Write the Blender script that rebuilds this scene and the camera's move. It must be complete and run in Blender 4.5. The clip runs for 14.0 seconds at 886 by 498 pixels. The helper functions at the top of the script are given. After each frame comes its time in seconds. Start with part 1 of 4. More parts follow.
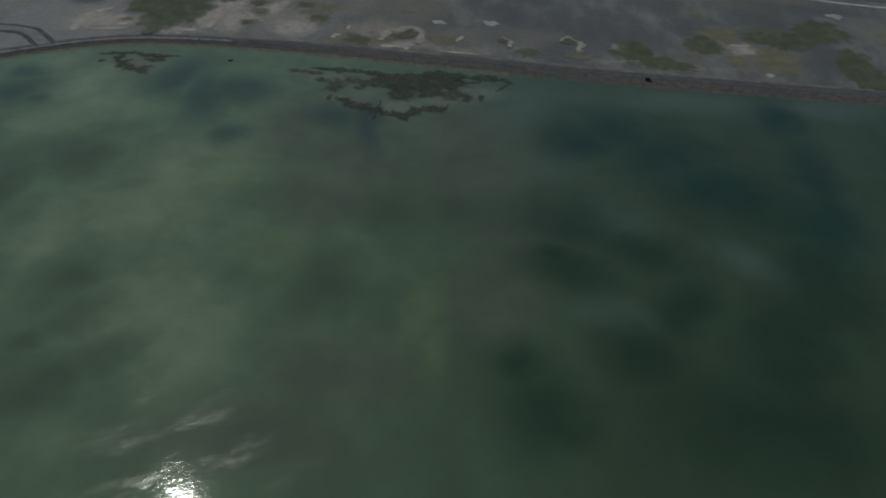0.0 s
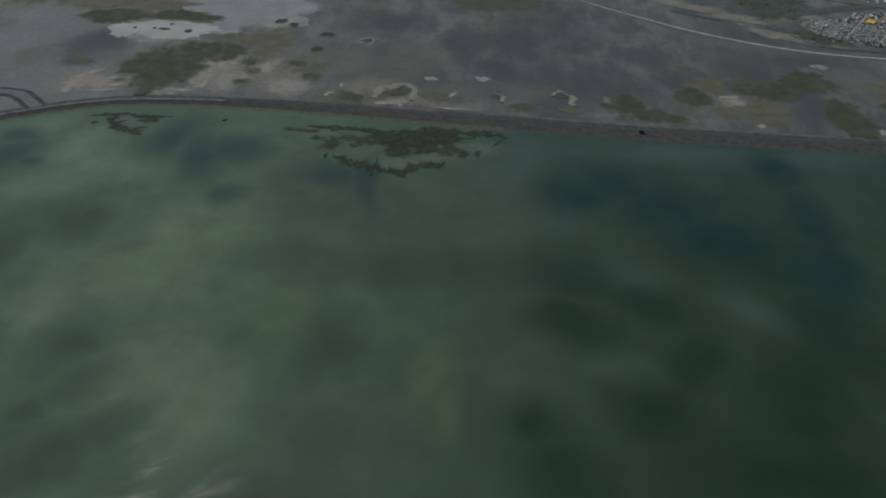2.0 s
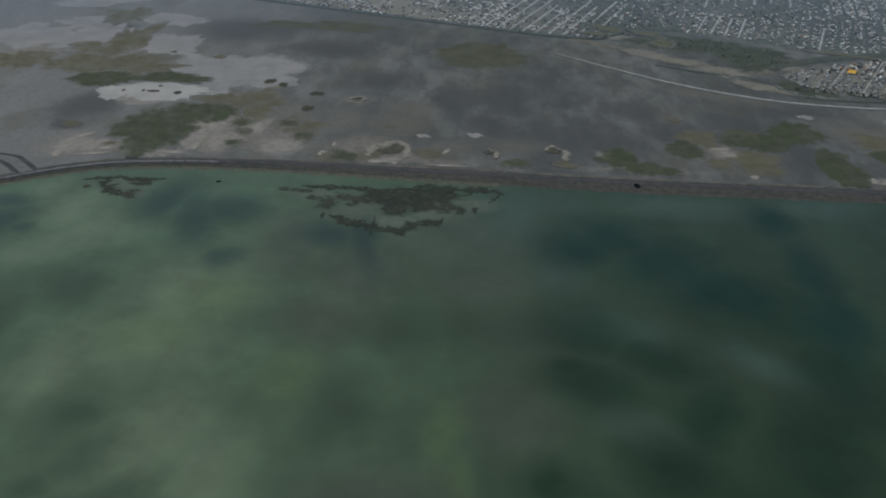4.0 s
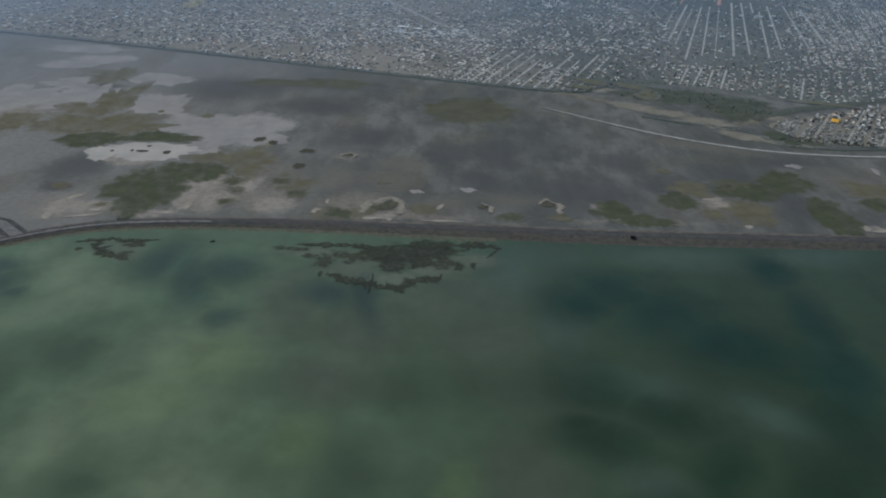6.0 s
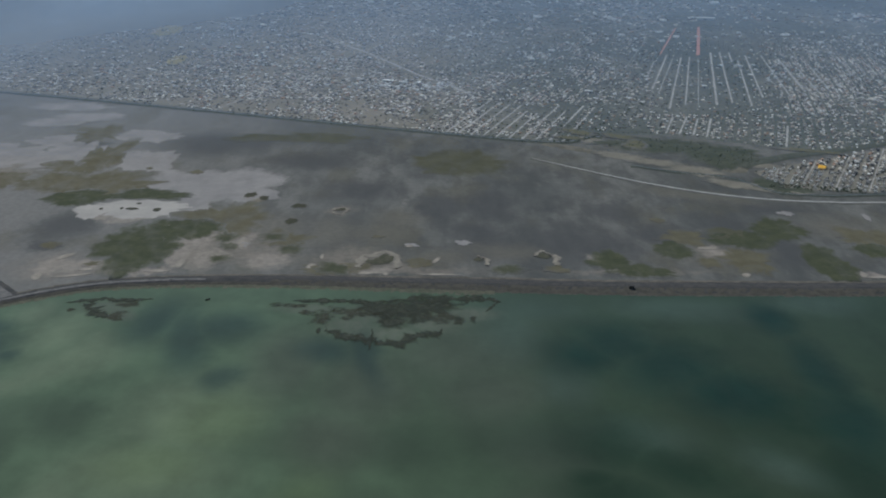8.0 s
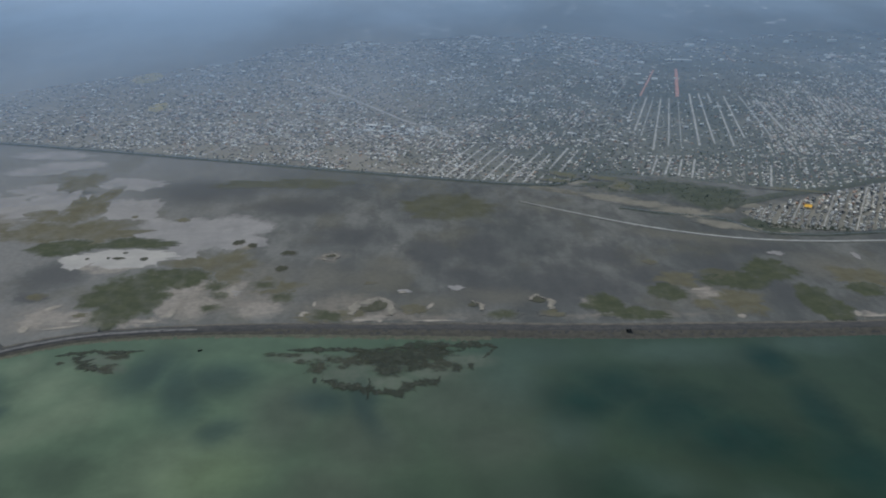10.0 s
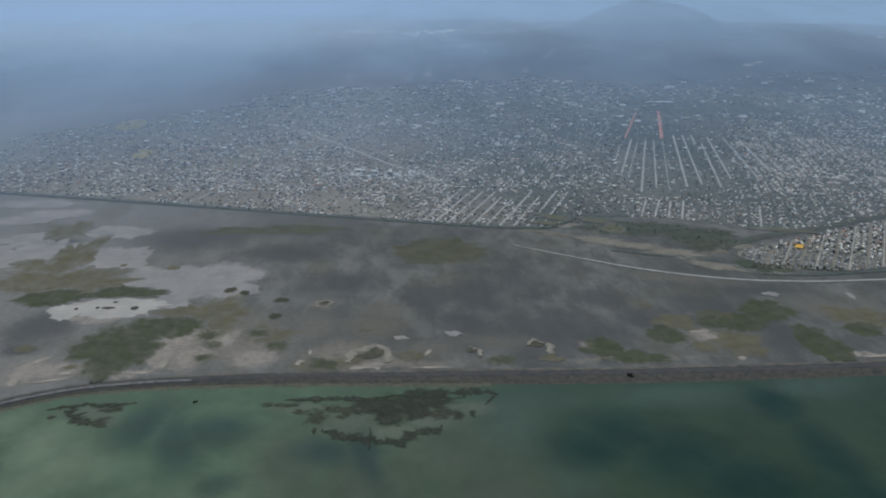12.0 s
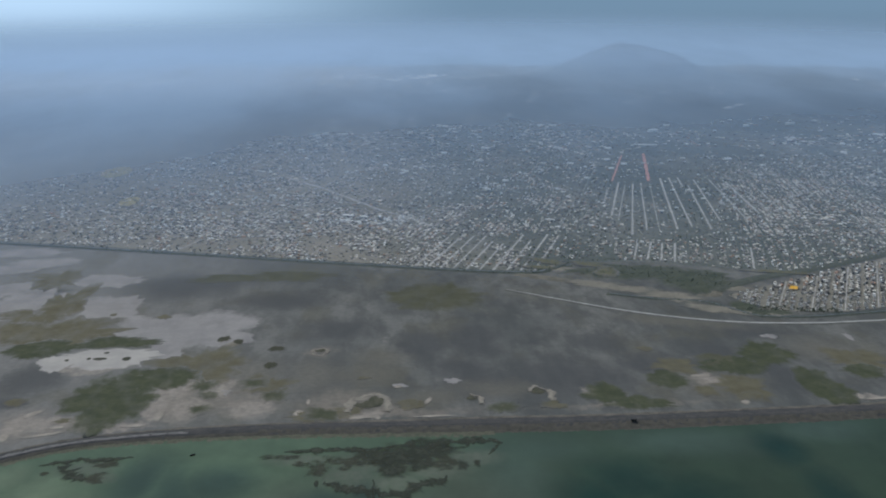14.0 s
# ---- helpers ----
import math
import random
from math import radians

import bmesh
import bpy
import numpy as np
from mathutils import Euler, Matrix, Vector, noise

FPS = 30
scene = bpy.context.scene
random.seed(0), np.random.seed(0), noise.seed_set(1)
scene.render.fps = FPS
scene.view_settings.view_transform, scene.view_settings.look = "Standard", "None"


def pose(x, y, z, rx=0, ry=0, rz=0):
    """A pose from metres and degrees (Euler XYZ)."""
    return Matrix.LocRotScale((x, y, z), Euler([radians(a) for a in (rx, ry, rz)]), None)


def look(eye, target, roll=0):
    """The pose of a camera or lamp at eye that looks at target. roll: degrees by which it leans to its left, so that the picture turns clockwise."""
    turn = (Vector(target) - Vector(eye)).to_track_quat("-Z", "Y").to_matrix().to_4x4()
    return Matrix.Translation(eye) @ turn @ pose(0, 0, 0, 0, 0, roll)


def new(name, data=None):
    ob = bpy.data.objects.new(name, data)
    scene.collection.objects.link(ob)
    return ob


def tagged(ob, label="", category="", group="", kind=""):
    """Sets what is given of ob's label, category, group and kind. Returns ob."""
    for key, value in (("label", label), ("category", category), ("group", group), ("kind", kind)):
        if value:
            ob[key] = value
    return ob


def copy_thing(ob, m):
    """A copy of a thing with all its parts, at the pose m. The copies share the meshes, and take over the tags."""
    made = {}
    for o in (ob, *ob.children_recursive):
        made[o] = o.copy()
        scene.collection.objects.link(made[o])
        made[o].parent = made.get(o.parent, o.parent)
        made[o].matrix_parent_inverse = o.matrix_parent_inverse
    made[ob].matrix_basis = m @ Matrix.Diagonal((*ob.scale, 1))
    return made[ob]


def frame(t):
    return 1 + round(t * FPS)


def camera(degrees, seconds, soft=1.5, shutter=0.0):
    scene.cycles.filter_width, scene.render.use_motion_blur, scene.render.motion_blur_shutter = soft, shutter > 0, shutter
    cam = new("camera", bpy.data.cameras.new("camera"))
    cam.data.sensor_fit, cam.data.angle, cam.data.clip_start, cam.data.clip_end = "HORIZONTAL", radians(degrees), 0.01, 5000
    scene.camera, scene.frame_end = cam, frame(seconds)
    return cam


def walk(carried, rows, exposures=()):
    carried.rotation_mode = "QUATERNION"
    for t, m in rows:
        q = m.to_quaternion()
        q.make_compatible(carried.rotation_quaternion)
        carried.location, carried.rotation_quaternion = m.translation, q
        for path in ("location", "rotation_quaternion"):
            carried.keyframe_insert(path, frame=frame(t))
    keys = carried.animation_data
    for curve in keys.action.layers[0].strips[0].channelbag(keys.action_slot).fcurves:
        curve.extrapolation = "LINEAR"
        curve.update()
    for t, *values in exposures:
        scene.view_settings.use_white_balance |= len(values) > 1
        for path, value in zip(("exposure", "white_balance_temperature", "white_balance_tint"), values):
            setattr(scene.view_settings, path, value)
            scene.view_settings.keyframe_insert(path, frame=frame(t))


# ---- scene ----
from math import sin, cos, pi, exp

cam = camera(48.9, 14.0, soft=2.0)
PATH = [
    (0, (55.62, -18.63, 300.464), (55.476, -16.977, 299.347), 2.7),
    (0.5, (51.78, -17.562, 300.458), (51.644, -15.893, 299.364), 2.6),
    (1, (47.93, -16.485, 300.449), (47.803, -14.801, 299.377), 2.5),
    (1.5, (44.046, -15.381, 300.439), (43.929, -13.683, 299.39), 2.4),
    (2, (40.106, -14.225, 300.43), (39.998, -12.512, 299.403), 2.3),
    (2.5, (36.113, -12.998, 300.422), (36.015, -11.27, 299.419), 2.1),
    (3, (32.07, -11.688, 300.413), (31.982, -9.946, 299.434), 2.0),
    (5.5, (11.72, -4.747, 300.319), (11.687, -2.941, 299.46), 1.4),
    (6, (7.744, -3.285, 300.309), (7.722, -1.467, 299.474), 1.3),
    (6.5, (3.868, -1.738, 300.295), (3.856, 0.091, 299.484), 1.2),
    (7, (0.1, -0.108, 300.274), (0.099, 1.731, 299.487), 1.1),
    (7.5, (-3.542, 1.6, 300.254), (-3.532, 3.449, 299.491), 1.0),
    (8, (-7.055, 3.395, 300.241), (-7.034, 5.253, 299.501), 0.8),
    (10.5, (-24.222, 12.724, 300.248), (-24.142, 14.617, 299.609), 0.3),
    (11, (-27.642, 14.686, 300.262), (-27.552, 16.585, 299.643), 0.2),
    (11.5, (-31.067, 16.733, 300.28), (-30.965, 18.639, 299.682), 0.2),
    (12, (-34.529, 18.835, 300.296), (-34.416, 20.747, 299.72), 0.1),
    (12.5, (-38.025, 20.979, 300.317), (-37.901, 22.896, 299.761), 0.0),
    (13, (-41.551, 23.138, 300.331), (-41.418, 25.061, 299.798), -0.0),
    (13.5, (-45.105, 25.273, 300.341), (-44.961, 27.202, 299.83), -0.1),
    (14, (-48.669, 27.395, 300.344), (-48.514, 29.327, 299.854), -0.2),
]
walk(cam, [(t, look(eye, target, roll)) for t, eye, target, roll in PATH],
     exposures=[(0.0, -0.62, 6500, 2), (3.0, -0.42, 6500, 2), (7.5, -0.17, 6500, 3), (11.0, -0.05, 6500, 3), (14.0, -0.05, 6500, 4)])

# ---- light: sun ahead and to the west of the lake, its mirror image at the water's near corner ----
SUN_UP, SUN_AZ = 48.3, -25.6
world = bpy.data.worlds.new("sky")
scene.world = world
world.use_nodes = True
sky = world.node_tree.nodes.new("ShaderNodeTexSky")
sky.sky_type, sky.sun_disc = "NISHITA", False
sky.sun_elevation, sky.sun_rotation = radians(SUN_UP), radians(SUN_AZ)
sky.altitude, sky.dust_density = 2200, 2.0
back = world.node_tree.nodes["Background"]
back.inputs["Strength"].default_value = 0.10
world.node_tree.links.new(sky.outputs[0], back.inputs["Color"])
lamp = bpy.data.lights.new("sun", "SUN")
lamp.energy, lamp.angle, lamp.color = 2.6, radians(0.53), (1.0, 0.95, 0.88)
sun = new("sun", lamp)
az, up = radians(SUN_AZ), radians(SUN_UP)
sun.matrix_world = look((sin(az) * cos(up) * 100, cos(az) * cos(up) * 100, 400 + sin(up) * 100), (0, 0, 400))


# ---- materials ----
def nd(nt, kind, props=None, **ins):
    n = nt.nodes.new("ShaderNode" + kind)
    props = props or {}
    if "operation" in props:
        n.operation = props["operation"]
    if "use_clamp" in props:
        n.use_clamp = props["use_clamp"]
    if "interpolation_type" in props:
        n.interpolation_type = props["interpolation_type"]
    if "rotation_type" in props:
        n.rotation_type = props["rotation_type"]
    if "attribute_name" in props:
        n.attribute_name = props["attribute_name"]
    for k, v in ins.items():
        sock = n.inputs[int(k[1:])] if k[0] == "i" and k[1:].isdigit() else n.inputs[k.replace("_", " ")]
        if isinstance(v, bpy.types.NodeSocket):
            nt.links.new(v, sock)
        else:
            sock.default_value = v
    return n


def rgb(c):
    return (c[0], c[1], c[2], 1.0)


def mixc(nt, f, a, b, mode="MIX"):
    n = nt.nodes.new("ShaderNodeMix")
    n.data_type, n.blend_type = "RGBA", mode
    for i, v in ((0, f), (6, a), (7, b)):
        if isinstance(v, bpy.types.NodeSocket):
            nt.links.new(v, n.inputs[i])
        else:
            n.inputs[i].default_value = rgb(v) if i else v
    return n.outputs[2]


def math_(nt, op, a, b=0.0, clamp=False):
    return nd(nt, "Math", {"operation": op, "use_clamp": clamp}, i0=a, i1=b).outputs[0]


def span(nt, v, a, b, lo=0.0, hi=1.0):
    return nd(nt, "MapRange", {"interpolation_type": "SMOOTHSTEP"}, Value=v, From_Min=a, From_Max=b, To_Min=lo, To_Max=hi).outputs[0]


def place(nt):
    return nd(nt, "NewGeometry").outputs["Position"]


def grain(nt, pos, metres, detail=4.0, rough=0.55, stretch=(1, 1, 1)):
    if stretch != (1, 1, 1):
        pos = nd(nt, "VectorMath", {"operation": "MULTIPLY"}, i0=pos, i1=stretch).outputs[0]
    return nd(nt, "TexNoise", None, Vector=pos, Scale=1.0 / metres, Detail=detail, Roughness=rough).outputs["Fac"]


def material(name, rough=0.9, spec=0.2):
    m = bpy.data.materials.new(name)
    m.use_nodes = True
    b = m.node_tree.nodes["Principled BSDF"]
    b.inputs["Roughness"].default_value = rough
    b.inputs["Specular IOR Level"].default_value = spec
    return m, m.node_tree, b


def relief(nt, b, height, metres, strength=0.5):
    n = nd(nt, "Bump", None, Height=height, Distance=metres, Strength=strength)
    nt.links.new(n.outputs[0], b.inputs["Normal"])


def warped(nt, p, rows):
    """The place shifted by noise: rows of size and reach in metres."""
    for metres, far in rows:
        w = nd(nt, "TexNoise", None, Vector=p, Scale=1 / metres, Detail=5.0, Roughness=0.6).outputs["Color"]
        w = nd(nt, "VectorMath", {"operation": "SUBTRACT"}, i0=w, i1=(0.5, 0.5, 0.5)).outputs[0]
        w = nd(nt, "VectorMath", {"operation": "MULTIPLY"}, i0=w, i1=(far, far, 0)).outputs[0]
        p = nd(nt, "VectorMath", {"operation": "ADD"}, i0=p, i1=w).outputs[0]
    return p


def reach(nt, p, rows, share, outer=1.6, inner=0.15):
    """How far a place lies inside any of the soft ovals: middle x, y, half lengths, turn."""
    total = None
    for x, y, rx, ry, turn in rows:
        q = nd(nt, "VectorMath", {"operation": "SUBTRACT"}, i0=p, i1=(x, y, 0)).outputs[0]
        if turn:
            q = nd(nt, "VectorRotate", {"rotation_type": "Z_AXIS"}, Vector=q, Angle=radians(-turn)).outputs[0]
        q = nd(nt, "VectorMath", {"operation": "MULTIPLY"}, i0=q, i1=(1 / rx, 1 / ry, 0)).outputs[0]
        d = nd(nt, "VectorMath", {"operation": "LENGTH"}, i0=q).outputs["Value"]
        f = span(nt, d, outer, inner)
        total = f if total is None else math_(nt, "MAXIMUM", total, f)
    return math_(nt, "MULTIPLY", total, share)


# Soils of the lake bed: dark and damp, dull brown, tan, and rosy with salt: middle x, y, half lengths, turn.
DAMP = [(120, 772, 60, 46, 0), (40, 762, 34, 28, 0), (-330, 803, 30, 42, 0), (-329, 759, 18, 17, 0), (1, 858, 22, 40, 0), (-19, 862, 7, 8, 0), (46, 871, 24, 47, 0), (159, 854, 24, 28, 0), (186, 795, 24, 32, 0), (102, 858, 8, 12, 0), (-75, 910, 38, 34, 0),
        (30, 798, 29, 27, 0), (308, 868, 32, 19, 0), (294, 756, 17, 37, 0), (255, 825, 20, 23, 0), (-143, 1007, 53, 33, 0), (107, 793, 29, 19, 0), (-399, 1064, 25, 13, 0), (-249, 1072, 60, 50, 0)]
DULL = [(-57, 791, 33, 29, 0), (-38, 830, 25, 26, 0), (-95, 794, 28, 39, 0), (-65, 742, 36, 26, 0), (53, 752, 37, 17, 0), (352, 820, 35, 34, 0), (-2, 738, 27, 16, 0), (-183, 738, 30, 30, 0), (230, 745, 40, 30, 0),
        (-150, 800, 30, 40, 0), (-60, 725, 70, 20, 0), (250, 905, 60, 16, -20)]
TAN = [(-76, 735, 30, 22, 0), (-311, 712, 26, 30, 0), (-150, 745, 30, 26, 0), (-448, 963, 30, 42, 0), (-203, 760, 24, 40, 0), (225, 755, 12, 14, 0), (-30, 712, 60, 8, 0), (-93, 850, 14, 12, 0), (150, 712, 60, 6, 0), (-282, 700, 40, 10, 14)]
ROSY = [(-203, 773, 17, 28, 0), (-167, 770, 10, 20, 0), (-214, 735, 10, 25, 0), (-234, 704, 25, 7, 0), (-189, 733, 16, 25, 0), (-143, 728, 18, 18, 0), (-282, 716, 20, 11, 0), (-309, 712, 15, 22, 0), (-175, 888, 11, 14, 0),
        (-56, 708, 18, 7, 0), (230, 757, 12, 12, 0), (128, 735, 5, 12, 50), (340, 707, 20, 5, 0), (-290, 826, 30, 12, 0)]


def mud_colour(nt):
    """Dried lake bed: slate-grey silt with paler salty and darker damp reaches."""
    p = place(nt)
    wide = span(nt, grain(nt, p, 110, 4, 0.55, (1, 0.45, 1)), 0.36, 0.64)
    mid = span(nt, grain(nt, p, 21, 6, 0.62, (1, 0.42, 1)), 0.36, 0.64)
    fine = span(nt, grain(nt, p, 5, 4, 0.6), 0.3, 0.7)
    c = mixc(nt, wide, (0.112, 0.118, 0.117), (0.196, 0.195, 0.186))
    c = mixc(nt, mid, mixc(nt, 0.7, c, (0.078, 0.083, 0.083)), c)
    # paler towards the west: brightness of the sun-side haze put into the silt colour
    west = math_(nt, "ADD", nd(nt, "SeparateXYZ", None, Vector=p).outputs[0], math_(nt, "MULTIPLY", grain(nt, p, 110, 4), 240))
    c = mixc(nt, span(nt, west, 110, -300, 0.0, 0.66), c, (0.270, 0.264, 0.256))
    pale = math_(nt, "MULTIPLY", span(nt, grain(nt, p, 15, 6, 0.65, (1, 0.42, 1)), 0.57, 0.72), 0.28)
    c = mixc(nt, pale, c, (0.27, 0.25, 0.23))
    c = mixc(nt, span(nt, grain(nt, p, 70, 6, 0.62, (1, 0.6, 1)), 0.50, 0.66, 0.0, 0.45), c, (0.128, 0.120, 0.088))
    q = warped(nt, p, ((34, 36), (8, 16)))
    c = mixc(nt, reach(nt, q, DAMP, 0.8, 1.5, 0.3), c, (0.082, 0.086, 0.090))
    c = mixc(nt, reach(nt, q, DULL, 0.65), c, (0.170, 0.160, 0.136))
    c = mixc(nt, math_(nt, "MULTIPLY", reach(nt, q, TAN, 0.75), span(nt, grain(nt, p, 8, 5, 0.6, (1, 0.6, 1)), 0.3, 0.62, 0.3, 1.0)), c, (0.265, 0.235, 0.202))
    c = mixc(nt, math_(nt, "MULTIPLY", reach(nt, q, ROSY, 0.85, 1.3, 0.5), span(nt, grain(nt, p, 7, 5, 0.6, (1, 0.6, 1)), 0.3, 0.6, 0.4, 1.0)), c, (0.350, 0.312, 0.276))
    return mixc(nt, math_(nt, "MULTIPLY", fine, 0.25), c, (0.085, 0.085, 0.086)), fine


def mud_material():
    m, nt, b = material("dry lake silt", 0.95, 0.1)
    c, fine = mud_colour(nt)
    nt.links.new(c, b.inputs["Base Color"])
    relief(nt, b, fine, 0.3)
    return m


def patch_material(name, a, c2, metres, ragged=0.5, soft=0.45, bare=0.0):
    """A growth or crust that gives way to the lake bed's own silt towards its rim and in bare spots."""
    m, nt, b = material(name, 0.95, 0.1)
    ground, _ = mud_colour(nt)
    p = place(nt)
    own = mixc(nt, span(nt, grain(nt, p, metres * 2, 6, 0.6), 0.25, 0.75), a, c2)
    own = mixc(nt, span(nt, grain(nt, p, 3.2, 4, 0.6), 0.45, 0.75, 0.0, 0.4), own, a)
    rim = nd(nt, "Attribute", {"attribute_name": "rim"}).outputs["Fac"]
    lobes = math_(nt, "ADD", math_(nt, "SUBTRACT", grain(nt, p, 30, 4, 0.5, (1, 0.6, 1)), 0.5), math_(nt, "MULTIPLY", math_(nt, "SUBTRACT", grain(nt, p, 8, 5, 0.6, (1, 0.6, 1)), 0.5), 0.6))
    thin = span(nt, math_(nt, "ADD", rim, math_(nt, "MULTIPLY", lobes, ragged * 1.8)), 0.98, 0.92 - soft)
    stand = span(nt, grain(nt, p, 15, 5, 0.6, (1, 0.5, 1)), 0.42, 0.68, 1.0, 1.0 - bare)
    keep = math_(nt, "MULTIPLY", math_(nt, "MULTIPLY", thin, stand), span(nt, rim, 1.0, 0.88))
    nt.links.new(mixc(nt, keep, ground, own), b.inputs["Base Color"])
    relief(nt, b, grain(nt, p, 2.5, 4), 0.25)
    return m


def thin_material(name, a, c2, metres, ragged, full=0.92):
    """Reeds or silt that thin out into open water towards their rim."""
    m, nt, b = material(name, 0.9, 0.15)
    p = place(nt)
    nt.links.new(mixc(nt, span(nt, grain(nt, p, metres, 5, 0.6), 0.3, 0.7), a, c2), b.inputs["Base Color"])
    rim = nd(nt, "Attribute", {"attribute_name": "rim"}).outputs["Fac"]
    edge = math_(nt, "ADD", rim, math_(nt, "MULTIPLY", math_(nt, "SUBTRACT", grain(nt, p, 9, 5, 0.6), 0.5), ragged * 2.2))
    nt.links.new(span(nt, edge, 1.0, 0.2, 0.0, full), b.inputs["Alpha"])
    relief(nt, b, grain(nt, p, 1.5, 4), 0.06)
    return m


def plain(name, a, c2, metres=3.0, rough=0.9, spec=0.2, bump=0.05):
    m, nt, b = material(name, rough, spec)
    p = place(nt)
    g = grain(nt, p, metres, 5, 0.6)
    c = mixc(nt, span(nt, g, 0.3, 0.7), a, c2)
    c = mixc(nt, math_(nt, "MULTIPLY", span(nt, grain(nt, p, metres * 7, 3), 0.4, 0.7), 0.35), c, c2)
    nt.links.new(c, b.inputs["Base Color"])
    relief(nt, b, g, bump)
    return m


def city_material():
    """Dusty ground of the city, with darker wooded and paler bare quarters."""
    m, nt, b = material("dusty city ground", 0.95, 0.1)
    p = place(nt)
    c = mixc(nt, span(nt, grain(nt, p, 7, 5, 0.65), 0.32, 0.68), (0.105, 0.116, 0.104), (0.235, 0.232, 0.215))
    c = mixc(nt, span(nt, grain(nt, p, 34, 5, 0.62, (1, 0.6, 1)), 0.46, 0.60, 0.0, 0.6), c, (0.095, 0.110, 0.096))
    c = mixc(nt, span(nt, grain(nt, p, 130, 5, 0.6, (1, 0.35, 1)), 0.45, 0.58, 0.0, 0.6), c, (0.080, 0.096, 0.090))
    c = mixc(nt, span(nt, grain(nt, p, 260, 4, 0.55, (0.8, 0.5, 1)), 0.42, 0.62, 0.0, 0.5), c, (0.094, 0.112, 0.104))
    c = mixc(nt, span(nt, grain(nt, p, 75, 5, 0.65, (1, 0.5, 1)), 0.55, 0.70, 0.0, 0.5), c, (0.27, 0.25, 0.225))
    # western quarters painted paler and browner, missing haze brightness put into the ground colour
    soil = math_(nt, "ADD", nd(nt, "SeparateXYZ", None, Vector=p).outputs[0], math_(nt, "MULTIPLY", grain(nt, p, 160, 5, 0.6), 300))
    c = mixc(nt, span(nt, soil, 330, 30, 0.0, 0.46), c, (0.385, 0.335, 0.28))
    q = nd(nt, "VectorMath", {"operation": "SUBTRACT"}, i0=p, i1=(1050, 3000, 0)).outputs[0]
    q = nd(nt, "VectorMath", {"operation": "MULTIPLY"}, i0=q, i1=(1 / 900, 1 / 800, 0)).outputs[0]
    d = nd(nt, "VectorMath", {"operation": "LENGTH"}, i0=q).outputs["Value"]
    woods = math_(nt, "ADD", d, math_(nt, "MULTIPLY", grain(nt, p, 240, 6, 0.65), 0.9))
    grove = mixc(nt, span(nt, grain(nt, p, 60, 6, 0.65, (1, 0.3, 1)), 0.42, 0.62), (0.042, 0.056, 0.052), (0.115, 0.122, 0.108))
    c = mixc(nt, span(nt, woods, 1.45, 1.0, 0.0, 0.85), c, grove)
    nt.links.new(c, b.inputs["Base Color"])
    return m


def varied(name, colours, rough=0.85, per_island=True):
    """One of the given colours for each piece, a little soiled."""
    m, nt, b = material(name, rough, 0.2)
    r = nd(nt, "NewGeometry").outputs["Random Per Island"] if per_island else nd(nt, "ObjectInfo").outputs["Random"]
    ramp = nd(nt, "ValToRGB", None, Fac=r)
    ramp.color_ramp.interpolation = "CONSTANT"
    el = ramp.color_ramp.elements
    while len(el) < len(colours):
        el.new(0.5)
    at = 0.0
    for e, (share, c) in zip(el, colours):
        e.position, e.color = at, rgb(c)
        at += share
    soil = math_(nt, "MULTIPLY", span(nt, grain(nt, place(nt), 1.3, 4), 0.4, 0.7), 0.3)
    nt.links.new(mixc(nt, soil, ramp.outputs[0], (0.16, 0.15, 0.14)), b.inputs["Base Color"])
    return m


# Cloud and sky reflections painted as still patches of water colour: middle x, y, half lengths, turn.
CLOUD_TEAL = [(116, 589, 30, 30, -20), (146, 557, 34, 34, -32), (174, 526, 30, 28, -30), (236, 630, 14, 24, 0), (243, 554, 15, 38, 0), (240, 493, 20, 40, 0), (92, 572, 26, 28, 0)]
PALE_TEAL = [(276, 658, 36, 22, 0), (171, 645, 54, 22, -4), (60, 640, 46, 28, 0), (78, 534, 18, 29, 0), (187, 446, 30, 16, -40), (111, 477, 34, 20, -20), (108, 383, 24, 16, -30), (48, 613, 24, 50, 0)]
BLUISH = [(-200, 616, 18, 36, -10), (-172, 592, 18, 50, 14), (-303, 574, 18, 22, 0), (-150, 608, 26, 26, 0), (-306, 606, 12, 14, 0), (-50, 574, 11, 46, 12), (-138, 535, 14, 18, 0), (-284, 565, 9, 9, 0), (-75, 575, 20, 20, 0)]
CLOUD_DARK = [(86, 468, 24, 24, -20), (88, 419, 22, 17, -30), (78, 433, 12, 11, 0), (147, 396, 13, 24, -20), (194, 368, 20, 40, -20), (66, 333, 10, 15, 0), (199, 500, 30, 26, -30), (122, 443, 27, 15, -30), (224, 429, 18, 36, 0), (123, 355, 18, 18, -30), (182, 314, 40, 30, 0), (76, 304, 16, 22, 0)]
DIM = [(-220, 494, 20, 28, 0), (-151, 339, 12, 24, -25), (-169, 313, 11, 11, 0), (-250, 434, 14, 74, 0), (-20, 462, 27, 24, 0), (-38, 382, 20, 27, 0), (39, 469, 30, 28, 0), (-166, 367, 14, 13, 0), (-154, 288, 26, 22, 0), (-130, 310, 12, 18, -25)]
CLOUD_PALE = [(-262, 596, 24, 40, 0), (-236, 566, 26, 30, 0), (-245, 552, 20, 36, -40), (-232, 578, 15, 24, 0), (-264, 528, 18, 15, 0), (-150, 494, 40, 46, 0), (-159, 436, 44, 38, 0), (-198, 404, 18, 34, 0), (-126, 356, 24, 42, -14), (-94, 330, 20, 34, 0), (-288, 629, 12, 20, 0)]
